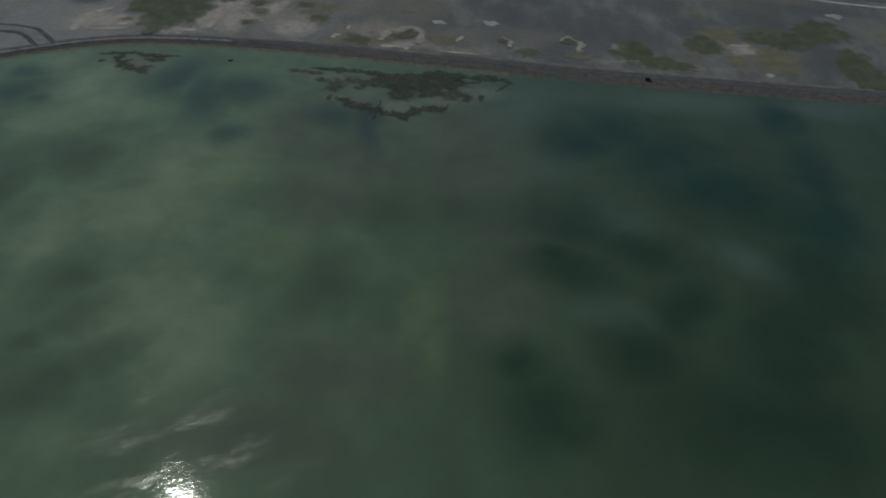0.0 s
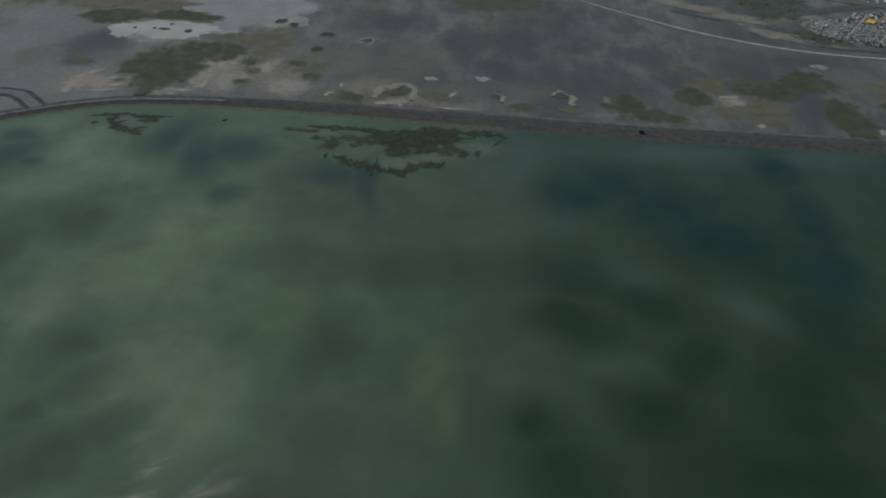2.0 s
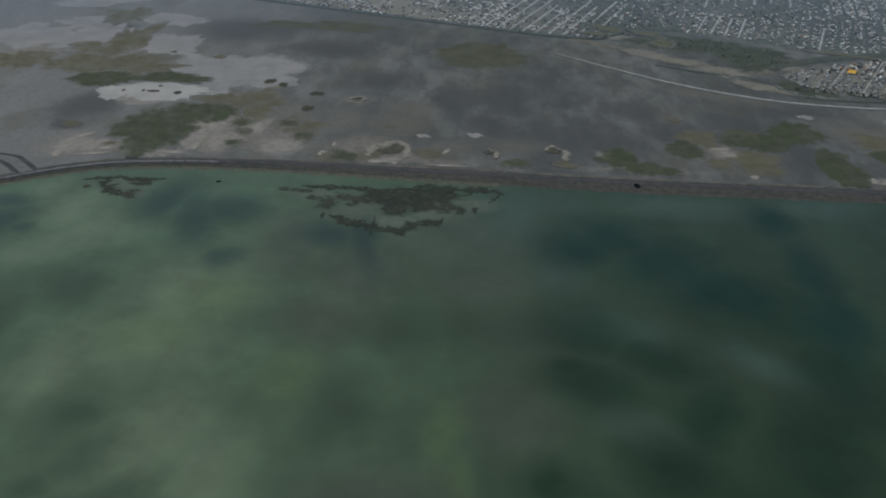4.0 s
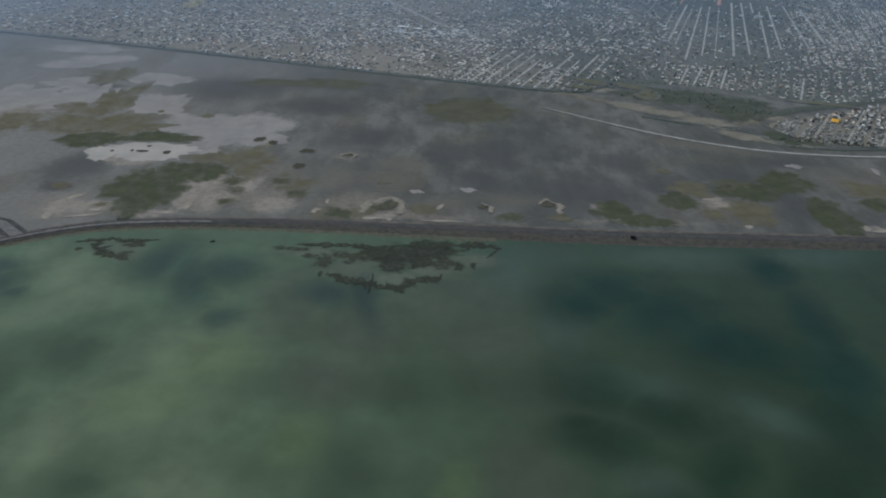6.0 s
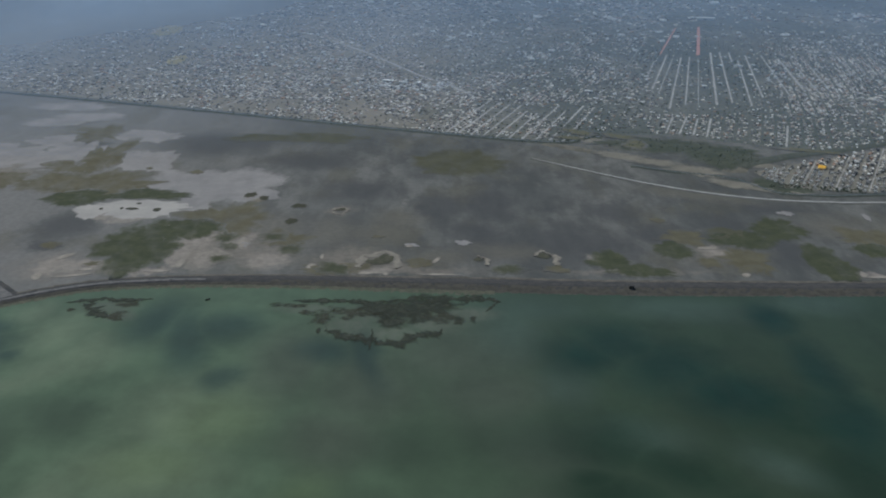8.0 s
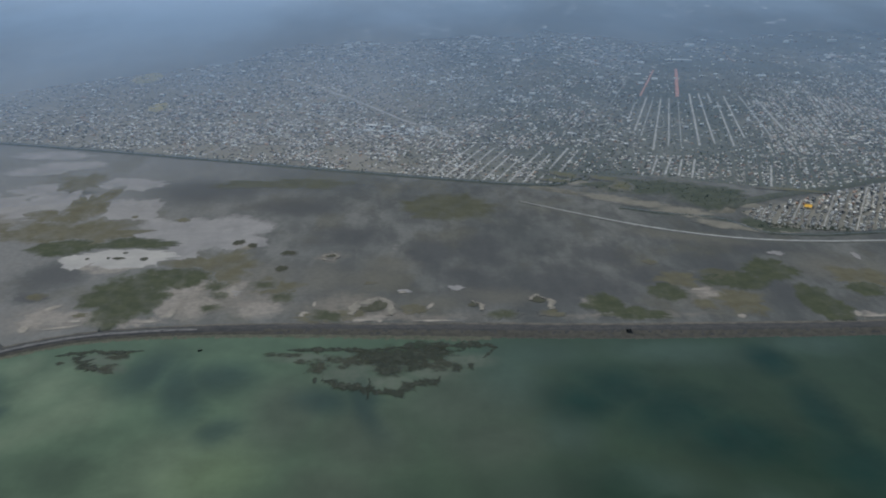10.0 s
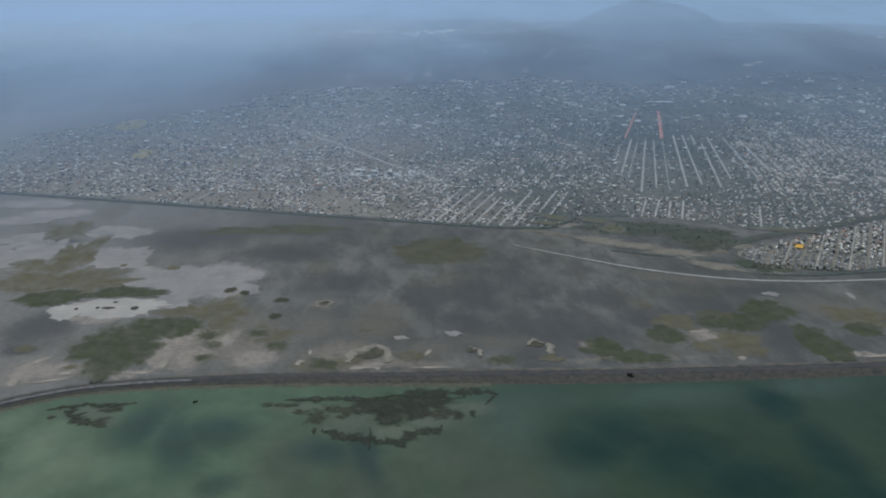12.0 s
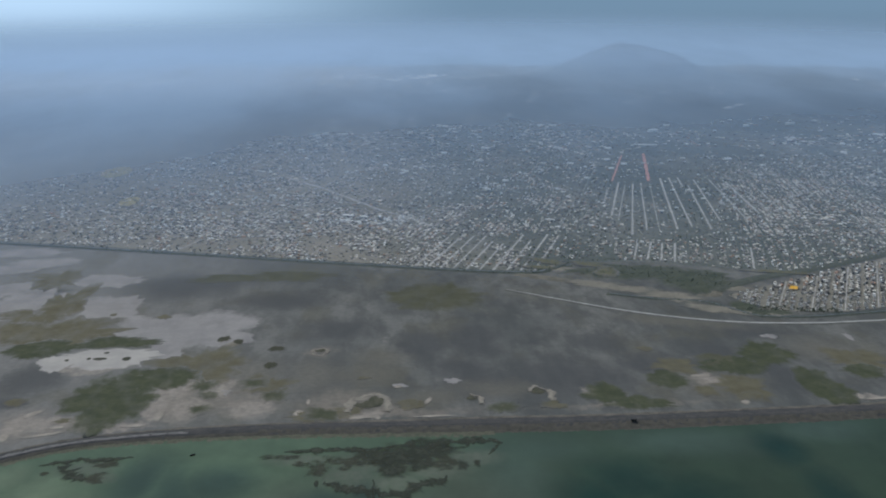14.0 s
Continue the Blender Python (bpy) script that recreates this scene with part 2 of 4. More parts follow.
YELLOW = [(-133, 488, 30, 30, 0), (13, 369, 10, 28, -12), (-72, 412, 18, 30, 0), (22, 337, 9, 18, 0), (-158, 444, 30, 24, 0)]
CLOUD_GREY = [(-99, 555, 30, 60, 0), (-50, 529, 40, 54, 0), (13, 575, 60, 56, 0), (28, 522, 44, 40, 0), (61, 461, 30, 34, 0), (-63, 471, 30, 36, 0), (47, 387, 24, 40, 0), (-20, 318, 36, 30, 0), (-54, 272, 50, 24, 0)]


# Pale silt just under the surface round the islets.
SHOALS = [(-65, 614, 22, 19, 0), (-35, 602, 20, 13, 0), (-5, 620, 24, 17, 0), (-41, 632, 48, 20, 0), (-97, 640, 26, 9, 0), (20, 634, 22, 12, 0), (-239, 640, 22, 13, 0), (-228, 626, 13, 10, 0)]


def water_material():
    m, nt, b = material("lake water", 0.06, 0.13)
    b.inputs["IOR"].default_value = 1.333
    p0 = place(nt)
    p = warped(nt, p0, ((60, 26),))
    near = warped(nt, p0, ((12, 12),))
    east = span(nt, nd(nt, "SeparateXYZ", None, Vector=p).outputs[0], -140, 180)
    c = mixc(nt, east, (0.104, 0.152, 0.095), (0.042, 0.066, 0.040))
    # mirrored clouds are put into the base colour from here on
    c = mixc(nt, reach(nt, p, CLOUD_GREY, 0.75), c, (0.083, 0.098, 0.073))
    c = mixc(nt, reach(nt, p, CLOUD_PALE, 0.88), c, (0.162, 0.208, 0.134))
    c = mixc(nt, reach(nt, p, DIM, 0.52), c, (0.046, 0.066, 0.046))
    c = mixc(nt, reach(nt, p, YELLOW, 0.5), c, (0.132, 0.182, 0.092))
    c = mixc(nt, reach(nt, p, PALE_TEAL, 0.65), c, (0.074, 0.108, 0.085))
    c = mixc(nt, reach(nt, p, CLOUD_DARK, 0.74, 2.4, 0.0), c, (0.012, 0.034, 0.020))
    c = mixc(nt, reach(nt, p, CLOUD_TEAL, 0.85, 1.8, 0.1), c, (0.012, 0.038, 0.029))
    c = mixc(nt, reach(nt, p, BLUISH, 0.62), c, (0.020, 0.042, 0.044))
    c = mixc(nt, math_(nt, "MULTIPLY", reach(nt, near, SHOALS, 0.85, 1.35, 0.3), span(nt, grain(nt, p0, 5, 5, 0.6), 0.3, 0.6, 0.5, 1.0)), c, (0.136, 0.150, 0.114))
    cloud = math_(nt, "ADD", span(nt, grain(nt, p0, 48, 5, 0.58, (1, 0.55, 1)), 0.38, 0.62, 0.94, 1.10), span(nt, grain(nt, p0, 15, 5, 0.6), 0.35, 0.65, -0.03, 0.03))
    c = nd(nt, "VectorMath", {"operation": "SCALE"}, i0=c, Scale=cloud).outputs[0]
    fine = span(nt, grain(nt, p0, 34, 5, 0.6), 0.3, 0.7)
    c = mixc(nt, math_(nt, "MULTIPLY", fine, 0.25), c, (0.045, 0.060, 0.042))
    nt.links.new(c, b.inputs["Base Color"])
    q = nd(nt, "VectorRotate", {"rotation_type": "Z_AXIS"}, Vector=p0, Angle=radians(-35)).outputs[0]
    ruffled = span(nt, grain(nt, q, 24, 6, 0.6, (0.5, 1, 1)), 0.44, 0.66)
    nt.links.new(math_(nt, "ADD", math_(nt, "MULTIPLY", ruffled, 0.085), 0.045), b.inputs["Roughness"])
    relief(nt, b, grain(nt, q, 2.2, 4, 0.6, (0.5, 1, 1)), 0.10, 0.3)
    return m


MUD = mud_material()
WATER = water_material()
REED = patch_material("green reeds", (0.054, 0.064, 0.040), (0.090, 0.098, 0.060), 7, 0.45, 0.26, bare=0.25)
OLIVE = patch_material("olive salt grass", (0.112, 0.104, 0.070), (0.156, 0.143, 0.100), 8, 0.5, 0.35, bare=0.45)
SALT = patch_material("pale salt crust", (0.252, 0.244, 0.246), (0.335, 0.318, 0.312), 14, 0.5, 0.18, bare=0.28)
BRIGHT = patch_material("bright salt crust", (0.36, 0.345, 0.33), (0.46, 0.435, 0.41), 10, 0.3, 0.16)
BRIGHTSAND = patch_material("pale sand", (0.26, 0.235, 0.205), (0.40, 0.362, 0.315), 5, 0.6, 0.6)
OLIVEREED = patch_material("dull olive reeds", (0.080, 0.082, 0.056), (0.110, 0.110, 0.078), 12, 0.4, 0.35, bare=0.3)
SPARSE = patch_material("sparse olive-green reeds", (0.062, 0.070, 0.046), (0.100, 0.104, 0.070), 4, 0.5, 0.6, bare=0.3)
TUFT = patch_material("dark marsh tuft", (0.052, 0.055, 0.040), (0.076, 0.076, 0.054), 3, 0.2, 0.3)
PEAT = thin_material("dark wet reed bed", (0.036, 0.045, 0.035), (0.062, 0.069, 0.053), 6, 0.5)
THINREED = thin_material("thin olive reeds in the shallows", (0.050, 0.056, 0.042), (0.080, 0.084, 0.064), 6, 1.2, 0.75)
STONE = plain("dark dike rubble", (0.054, 0.056, 0.061), (0.086, 0.084, 0.083), 10, 0.95, 0.1, 0.12)
GRAVEL = plain("pale gravel track", (0.20, 0.195, 0.19), (0.28, 0.27, 0.255), 2, 0.95, 0.1)
CONCRETE = plain("pale concrete road", (0.28, 0.285, 0.285), (0.44, 0.44, 0.43), 12, 0.9, 0.2)
BERM = plain("tan earth bank", (0.120, 0.116, 0.098), (0.200, 0.186, 0.154), 14, 0.95, 0.1, 0.4)
CITY = city_material()
STREET = plain("pale worn street", (0.24, 0.24, 0.235), (0.52, 0.51, 0.49), 11, 0.95, 0.1)
REDSTREET = plain("reddish paved street", (0.50, 0.22, 0.19), (0.58, 0.34, 0.30), 6, 0.95, 0.1)
HOUSES = varied("house blocks", [(0.24, (0.20, 0.20, 0.20)), (0.18, (0.34, 0.33, 0.31)), (0.12, (0.13, 0.13, 0.13)), (0.18, (0.56, 0.52, 0.46)),
                                 (0.13, (0.80, 0.75, 0.66)), (0.05, (0.44, 0.28, 0.20)), (0.10, (0.90, 0.89, 0.86))])
WALLS = varied("painted house wall", [(0.35, (0.56, 0.53, 0.49)), (0.25, (0.42, 0.41, 0.39)), (0.3, (0.74, 0.71, 0.66)), (0.1, (0.42, 0.29, 0.23))], per_island=False)
ROOFS = varied("flat concrete roof", [(0.24, (0.40, 0.39, 0.37)), (0.10, (0.28, 0.28, 0.27)), (0.28, (0.58, 0.55, 0.50)), (0.32, (0.82, 0.80, 0.76)), (0.06, (0.42, 0.30, 0.23))], per_island=False)
SHEDS = varied("shed roofs", [(0.4, (0.82, 0.81, 0.79)), (0.2, (0.58, 0.57, 0.55)), (0.33, (0.90, 0.90, 0.88)), (0.07, (0.48, 0.36, 0.30))])
WOOD = plain("weathered door", (0.10, 0.08, 0.07), (0.16, 0.13, 0.10), 0.5)
PANE = plain("dark window glass", (0.02, 0.025, 0.03), (0.04, 0.045, 0.05), 0.5, 0.15, 0.5)
BLACK = plain("black plastic", (0.02, 0.02, 0.022), (0.035, 0.035, 0.035), 0.5, 0.5)
ORANGE = plain("orange-yellow roof sheet", (0.80, 0.42, 0.05), (0.88, 0.52, 0.09), 1.5, 0.6)
WHITE = plain("white metal roof", (0.82, 0.82, 0.81), (0.88, 0.88, 0.86), 6, 0.5)
TREES = varied("tree crowns", [(0.4, (0.105, 0.125, 0.088)), (0.3, (0.130, 0.145, 0.105)), (0.3, (0.090, 0.110, 0.078))], 0.95)
SCRUB = plain("scrub-covered hillside", (0.060, 0.070, 0.052), (0.12, 0.115, 0.09), 60, 0.95, 0.1, 3.0)
DUSTY = plain("dusty tan ground", (0.165, 0.160, 0.140), (0.260, 0.245, 0.212), 7, 0.95, 0.1)
FIELD = plain("dry yellow field", (0.30, 0.26, 0.12), (0.36, 0.31, 0.17), 12)


# ---- helpers for shapes ----
def link(name, verts, faces, mat, parent=None, smooth=False):
    me = bpy.data.meshes.new(name)
    me.from_pydata(verts, [], faces)
    me.materials.append(mat)
    if smooth:
        me.shade_smooth()
    ob = new(name, me)
    ob.parent = parent
    return ob


def part(name, bm, mat, parent, label=""):
    me = bpy.data.meshes.new(name)
    bm.to_mesh(me)
    bm.free()
    me.materials.append(mat)
    ob = new(name, me)
    ob.parent = parent
    return tagged(ob, label)


def box(bm, x, y, z, w, d, h):
    """A box on its base's middle."""
    m = Matrix.Translation((x, y, z + h / 2)) @ Matrix.Diagonal((w, d, h, 1))
    return bmesh.ops.create_cube(bm, size=1, matrix=m)["verts"]


def wob(x, y, s=0.0):
    return noise.fractal(Vector((x, y, s)), 0.9, 2.1, 5)


def glide(points, n):
    """A smooth line of n + 1 places through the given ones."""
    pts = [Vector((*p, 0)) for p in points]
    pts = [2 * pts[0] - pts[1]] + pts + [2 * pts[-1] - pts[-2]]
    out = []
    for i in range(n + 1):
        f = i / n * (len(pts) - 3)
        k = min(int(f), len(pts) - 4)
        f -= k
        a, b, c, d = pts[k : k + 4]
        out.append(0.5 * (2 * b + (c - a) * f + (2 * a - 5 * b + 4 * c - d) * f * f + (3 * b - a - 3 * c + d) * f**3))
    return out


def band(name, line, profile, mat, parent=None, rough=0.0, grow=0):
    """A profile of (offset to the right, height) swept along a line."""
    verts, faces = [], []
    for i, p in enumerate(line):
        d = (line[min(i + 1, len(line) - 1)] - line[max(i - 1, 0)]).normalized()
        side = Vector((d.y, -d.x, 0))
        for j, (o, h) in enumerate(profile):
            o2 = o * (min(1, 0.3 + 0.7 * i / grow) if grow else 1) + rough * wob(p.x / 9, p.y / 9, j * 3.7)
            verts.append(p + side * o2 + Vector((0, 0, h + 0.15 * rough * wob(p.x / 4, p.y / 4, j))))
    w = len(profile)
    for i in range(len(line) - 1):
        for j in range(w - 1):
            a = i * w + j
            faces.append((a, a + 1, a + w + 1, a + w))
    return link(name, verts, faces, mat, parent)


def patch(name, x, y, rx, ry, mat, label, category, seed=0.0, turn=0.0, wobble=0.28, high=0.35, lift=0.06, kind="stuff", taper=0.0):
    """A low, uneven growth or crust with a ragged outline, on the ground at x, y."""
    rings, segs = 9, 110
    verts, rims = [Vector((x, y, lift + high))], [0.0]
    c, s = cos(radians(turn)), sin(radians(turn))
    for i in range(1, rings + 1):
        r = i / rings
        for j in range(segs):
            a = 2 * pi * j / segs
            k = 1 + wobble * min(1, 0.35 + rx / 40) * (1.5 * wob(1.1 * cos(a) + seed * 7.1, 1.1 * sin(a) + seed * 3.3, seed) + 0.9 * wob(3.3 * cos(a), 3.3 * sin(a), seed))
            px, py = r * k * rx * cos(a) * 1.08, r * k * ry * sin(a) * 1.08
            px *= 1 + taper * py / ry
            h = high * (1 - r**4) * (0.75 + 0.5 * wob((x + px) / 5, (y + py) / 5, seed))
            wx, wy = x + c * px - s * py, y + s * px + c * py
            wy = max(wy, shore(wx) + 15.5 + 8 * min(1, max(0, (wx + 260) / 300)))
            verts.append(Vector((wx, wy, max(0.0, h) + (lift if i < rings else -0.35))))
            rims.append(r)
    faces = [(0, 1 + j, 1 + (j + 1) % segs) for j in range(segs)]
    for i in range(rings - 1):
        for j in range(segs):
            a, b = 1 + i * segs + j, 1 + i * segs + (j + 1) % segs
            faces.append((a, a + segs, b + segs, b))
    ob = link(name, verts, faces, mat, smooth=True)
    ob.data.attributes.new("rim", "FLOAT", "POINT").data.foreach_set("value", rims)
    return tagged(ob, label, category, kind=kind)


# ---- ground, lake and dike ----
SHORE = glide([(-900, 250), (-620, 430), (-420, 565), (-333, 628), (-298, 652), (-262, 669), (-220, 677), (-174, 680), (-114, 680), (-32, 676), (45, 673),
               (135, 670), (250, 671), (334, 673), (700, 690), (1500, 760), (3000, 900)], 260)


def shore(x):
    for a, b in zip(SHORE, SHORE[1:]):
        if a.x <= x <= b.x:
            return a.y + (b.y - a.y) * (x - a.x) / (b.x - a.x)
    return SHORE[0].y - (SHORE[0].x - x) * 0.4 if x < SHORE[0].x else SHORE[-1].y


def build_ground():
    xs = [-5200, -4200, -3200, -2400, -1800, -1300, -1000] + list(range(-850, 851, 10)) + [1000, 1300, 1800, 2400, 3200, 4200, 5200]
    ds = [-5600, -3000, -1200, -500, -120, -30, -8, -3, 0, 4, 10] + list(range(20, 520, 10)) + [560, 620, 700, 800, 1000, 1300, 1800, 2500, 3200, 4000, 5000, 6500]
    verts, faces = [], []
    for x in xs:
        s = shore(x)
        for d in ds:
            z = -2.5 if d <= -8 else -1.3 if d <= 4 else 0.07 * wob(x / 30, d / 30) * (20 < d < 520)
            verts.append((x, s + d, z - (0.3 if d > 520 else 0)))
    n = len(ds)
    for i in range(len(xs) - 1):
        for j in range(n - 1):
            a = i * n + j
            faces.append((a, a + n, a + n + 1, a + 1))
    tagged(link("ground", verts, faces, MUD, smooth=True), "slate-grey dry lake bed reaching to the horizon", "ground", kind="structure")
    verts = [(x, y, -0.55) for x in (-5200, 5200) for y in (-5200, 1500)]
    # the lake's sheet ends under the bank
    left = [(p.x, p.y + 0.8, -0.55) for p in SHORE]
    verts = left + [(5200, 900, -0.55), (5200, -5200, -0.55), (-5200, -5200, -0.55), (-5200, -1400, -0.55)]
    tagged(link("water", verts, [tuple(range(len(verts)))[::-1]], WATER), "murky green lake water with painted dark and pale cloud reflections", "lake", kind="structure")


def build_dike():
    dike = tagged(new("dike"), "long dark rubble dike along the lake shore", "dike", kind="structure")
    line = [p + Vector((0, 0, 0)) for p in SHORE if -700 < p.x < 1500]
    fine = []
    for a, b in zip(line, line[1:]):
        fine += [a.lerp(b, k / 6) for k in range(6)]
    fine.append(line[-1])

    def wide(p):
        return 15 + 8 * min(1, max(0, (p.x + 260) / 300))

    def sheet(name, rows, mat, ragged, keep=lambda p: True):
        """A strip along the dike between shares of its width, at given heights."""
        line = [p for p in fine if keep(p)]
        n, verts, faces = len(rows), [], []
        for i, p in enumerate(line):
            d = (line[min(i + 1, len(line) - 1)] - line[max(i - 1, 0)]).normalized()
            side = Vector((-d.y, d.x, 0))
            for k, (o, h) in enumerate(rows):
                verts.append(p + side * (o * wide(p) + ragged * wob(p.x / 6, p.y / 6, k + o * 9)) + Vector((0, 0, h + 0.2 * ragged * wob(p.x / 3, p.y / 3, k + 9))))
            if i:
                faces += [((i - 1) * n + k, i * n + k, i * n + k + 1, (i - 1) * n + k + 1) for k in range(n - 1)]
        link(name, verts, faces, mat, dike)

    sheet("embankment", ((-0.04, -0.9), (0.12, 0.1), (0.34, 0.9), (0.42, 1.05), (0.62, 1.05), (0.7, 0.95), (0.86, 0.35), (1.04, -0.1)), STONE, 0.9)
    sheet("earth_side", ((-0.16, -0.75), (0.0, -0.3), (0.12, 0.2), (0.26, 0.75), (0.40, 1.1)), EARTH, 1.3, lambda p: p.x > -130)
    sheet("earth_side", ((-0.12, -0.7), (0.02, -0.25), (0.12, 0.25), (0.22, 0.6)), EARTH, 0.8, lambda p: p.x <= -126)
    sheet("crest_track", ((0.36, 1.06), (0.44, 1.16), (0.53, 1.16), (0.6, 1.08)), CREST, 0.7, lambda p: p.x < -180)
    sheet("crest_track", ((0.5, 1.08), (0.58, 1.16), (0.66, 1.04)), DULLCREST, 1.0, lambda p: p.x >= -186)
    sheet("landside_path", ((0.94, 0.12), (1.03, 0.26), (1.13, 0.05)), PATHSOIL, 1.2)
    sheet("waterside_beach", ((-0.34, -0.62), (-0.16, -0.45), (0.0, -0.22), (0.06, -0.3)), TANBANK, 1.4, lambda p: p.x < 40)


TANBANK = plain("muddy beach", (0.084, 0.092, 0.068), (0.142, 0.138, 0.106), 5, 0.95, 0.1)
EARTH = plain("brown dike earth", (0.070, 0.068, 0.060), (0.110, 0.103, 0.088), 6, 0.95, 0.1, 0.2)
CREST = plain("pale dusty crest track", (0.135, 0.135, 0.138), (0.205, 0.198, 0.195), 4, 0.95, 0.1)
DULLCREST = plain("dull crest track", (0.068, 0.068, 0.071), (0.098, 0.095, 0.092), 7, 0.95, 0.1)
PATHSOIL = plain("brown soil at the dike's foot", (0.095, 0.090, 0.080), (0.175, 0.160, 0.138), 9, 0.95, 0.1)
build_ground()
build_dike()


# ---- marsh on the dry lake bed ----
def strew(rows, name, mat, label, category, seed, **more):
    for k, (x, y, rx, ry) in enumerate(rows):
        patch(name, x, y, rx * 1.2, ry * 1.2, mat, label, category, seed + k * 0.61, **more)


strew([(-398, 1009, 36, 56), (-312, 999, 26, 44), (-220, 921, 58, 44), (-227, 846, 16, 30), (-423, 1084, 37, 21), (-342, 1102, 38, 24),
       (-467, 1158, 33, 21), (-424, 1187, 41, 16), (-470, 1240, 46, 20), (-470, 1010, 40, 44)],
      "salt_flat", SALT, "pale greyish-white salt flat with a lobed edge", "salt flat", 5.1, high=0.1, lift=0.11, wobble=0.24)
strew([(-279, 851, 38, 22), (-318, 842, 14, 18)],
      "salt_pan", BRIGHT, "bright white salt pan among the reeds", "salt flat", 8.3, high=0.12, lift=0.17, wobble=0.26)
strew([(18, 772, 7, 6), (-25, 765, 5, 4), (321, 854, 7, 6), (-165, 765, 6, 8), (392, 845, 3, 9)], "salt_pan", SALT, "small pale crust of salt on the silt", "salt flat", 8.9, high=0.1, lift=0.18, wobble=0.6)
strew([(-362, 1012, 22, 58), (-345, 920, 54, 40), (-196, 826, 32, 40), (-135, 776, 20, 18), (-122, 755, 9, 14), (-384, 975, 28, 22), (-90, 712, 24, 12), (-394, 1110, 26, 34),
       (250, 739, 19, 26), (373, 790, 24, 27), (213, 788, 21, 16), (-324, 758, 9, 9), (-440, 930, 30, 24)],
      "salt_grass", OLIVE, "olive-brown salt grass on the dry lake bed", "grass", 11.7, high=0.12, lift=0.21, wobble=0.36)
strew([(-248, 756, 32, 54), (-226, 800, 28, 24), (-278, 889, 36, 14), (-343, 879, 25, 22)],
      "reed_bed", REED, "dense dark green reeds on the dry lake bed", "reeds", 15.9, high=0.2, lift=0.25, wobble=0.24)
strew([(29, 1004, 42, 46), (0, 1014, 28, 33), (-140, 1105, 50, 20), (-200, 1100, 42, 16), (251, 797, 20, 16)],
      "reed_bed", OLIVEREED, "dull olive reeds far out on the dry lake bed", "reeds", 18.2, high=0.2, lift=0.26, wobble=0.24)
strew([(-184, 779, 11, 13), (-176, 758, 8, 9), (-181, 732, 10, 11), (-143, 780, 13, 11), (-124, 752, 10, 11), (-85, 713, 15, 10), (54, 715, 12, 9)],
      "reed_bed", SPARSE, "small sparse bed of olive-green reeds", "reeds", 14.1, high=0.15, lift=0.26, wobble=0.4)
strew([(298, 814, 23, 28), (261, 783, 28, 21), (195, 759, 14, 20), (313, 746, 14, 29), (316, 722, 17, 22), (365, 763, 17, 15)],
      "reed_bed", REED, "dense dark green reeds near the dike", "reeds", 19.3, high=0.2, lift=0.27, wobble=0.2)
patch("reed_bed", 138, 732, 20, 27, REED, "wedge of dark green reeds behind the dike", "reeds", 31.0, 12, 0.2, 0.2, 0.28)
patch("reed_bed", 158, 714, 30, 15, REED, "tapering end of a wedge of dark green reeds", "reeds", 33.0, -14, 0.2, 0.2, 0.29)


strew([(-283, 849, 5, 3.0), (-293, 850, 1.5, 2.4), (-281, 864, 2.2, 2.0), (-260, 847, 3.2, 4.4), (-311, 848, 1.6, 2.4)],
      "marsh_tuft", TUFT, "small dark tuft standing in the white salt pan", "grass", 71.0, high=0.1, lift=0.34, wobble=0.3)
strew([(-132, 862, 7, 6), (-133, 821, 5, 7), (-182, 892, 5, 7), (-168, 883, 4, 6)],
      "marsh_tuft", TUFT, "small dark tuft of grass on the silt", "grass", 74.0, high=0.1, lift=0.34, wobble=0.4)
strew([(-66, 718, 10, 6), (-20, 730, 8, 6), (90, 716, 9, 6), (250, 720, 8, 6)],
      "salt_grass", OLIVE, "olive-brown salt grass behind the dike", "grass", 77.0, high=0.1, lift=0.3, wobble=0.5)


small = random.Random(21)
for k in range(12):
    x = small.uniform(-430, 400)
    y = 712 + 300 * small.random() ** 1.6 * (1.2 if x < -100 else 0.6)
    r = small.uniform(3, 10)
    patch("salt_grass", x, y + 0.5 * r, r, r * small.uniform(0.5, 1.1), OLIVE, "small tuft of olive salt grass", "grass", 60 + k * 0.77, 0, 0.5, 0.1, 0.24)


def ring_bank(x, y, r, tilt, sweep, deep, mat_in):
    """A pale earth bank thrown up round a small pit, open towards the dike."""
    bank = tagged(new("spoil_ring"), "pale earth bank curved round a small green pit", "earth bank")
    bank.location = (x, y, 0)
    line = [Vector((r * cos(a), deep * r * sin(a), 0.1)) * (1 + 0.35 * wob(1.2 * cos(a) + x, 1.2 * sin(a) + y)) for a in [radians(tilt + k * sweep / 33) for k in range(34)]]
    b = band("bank", line, ((-0.22 * r - 0.8, 0), (-0.07 * r, 0.5), (0.05 * r, 0.55), (0.18 * r + 0.8, 0)), TANPALE, bank, 1.5 * r / 6)
    b.data.attributes.new("rim", "FLOAT", "POINT").data.foreach_set("value", [q for _ in line for q in (0.9, 0.25, 0.25, 0.9)])
    bm = bmesh.new()
    bmesh.ops.create_circle(bm, cap_ends=True, segments=28, radius=0.72 * r, matrix=Matrix.Translation((0, 0.45 * deep * r, 0.34)) @ Matrix.Diagonal((1, 0.42 * deep, 1, 1)))
    for v in bm.verts:
        v.co.xy *= 1 + 0.8 * wob(v.co.x / r + x, v.co.y / r + y)
    part("pit_growth", bm, mat_in, bank, "dark green growth in the pit")


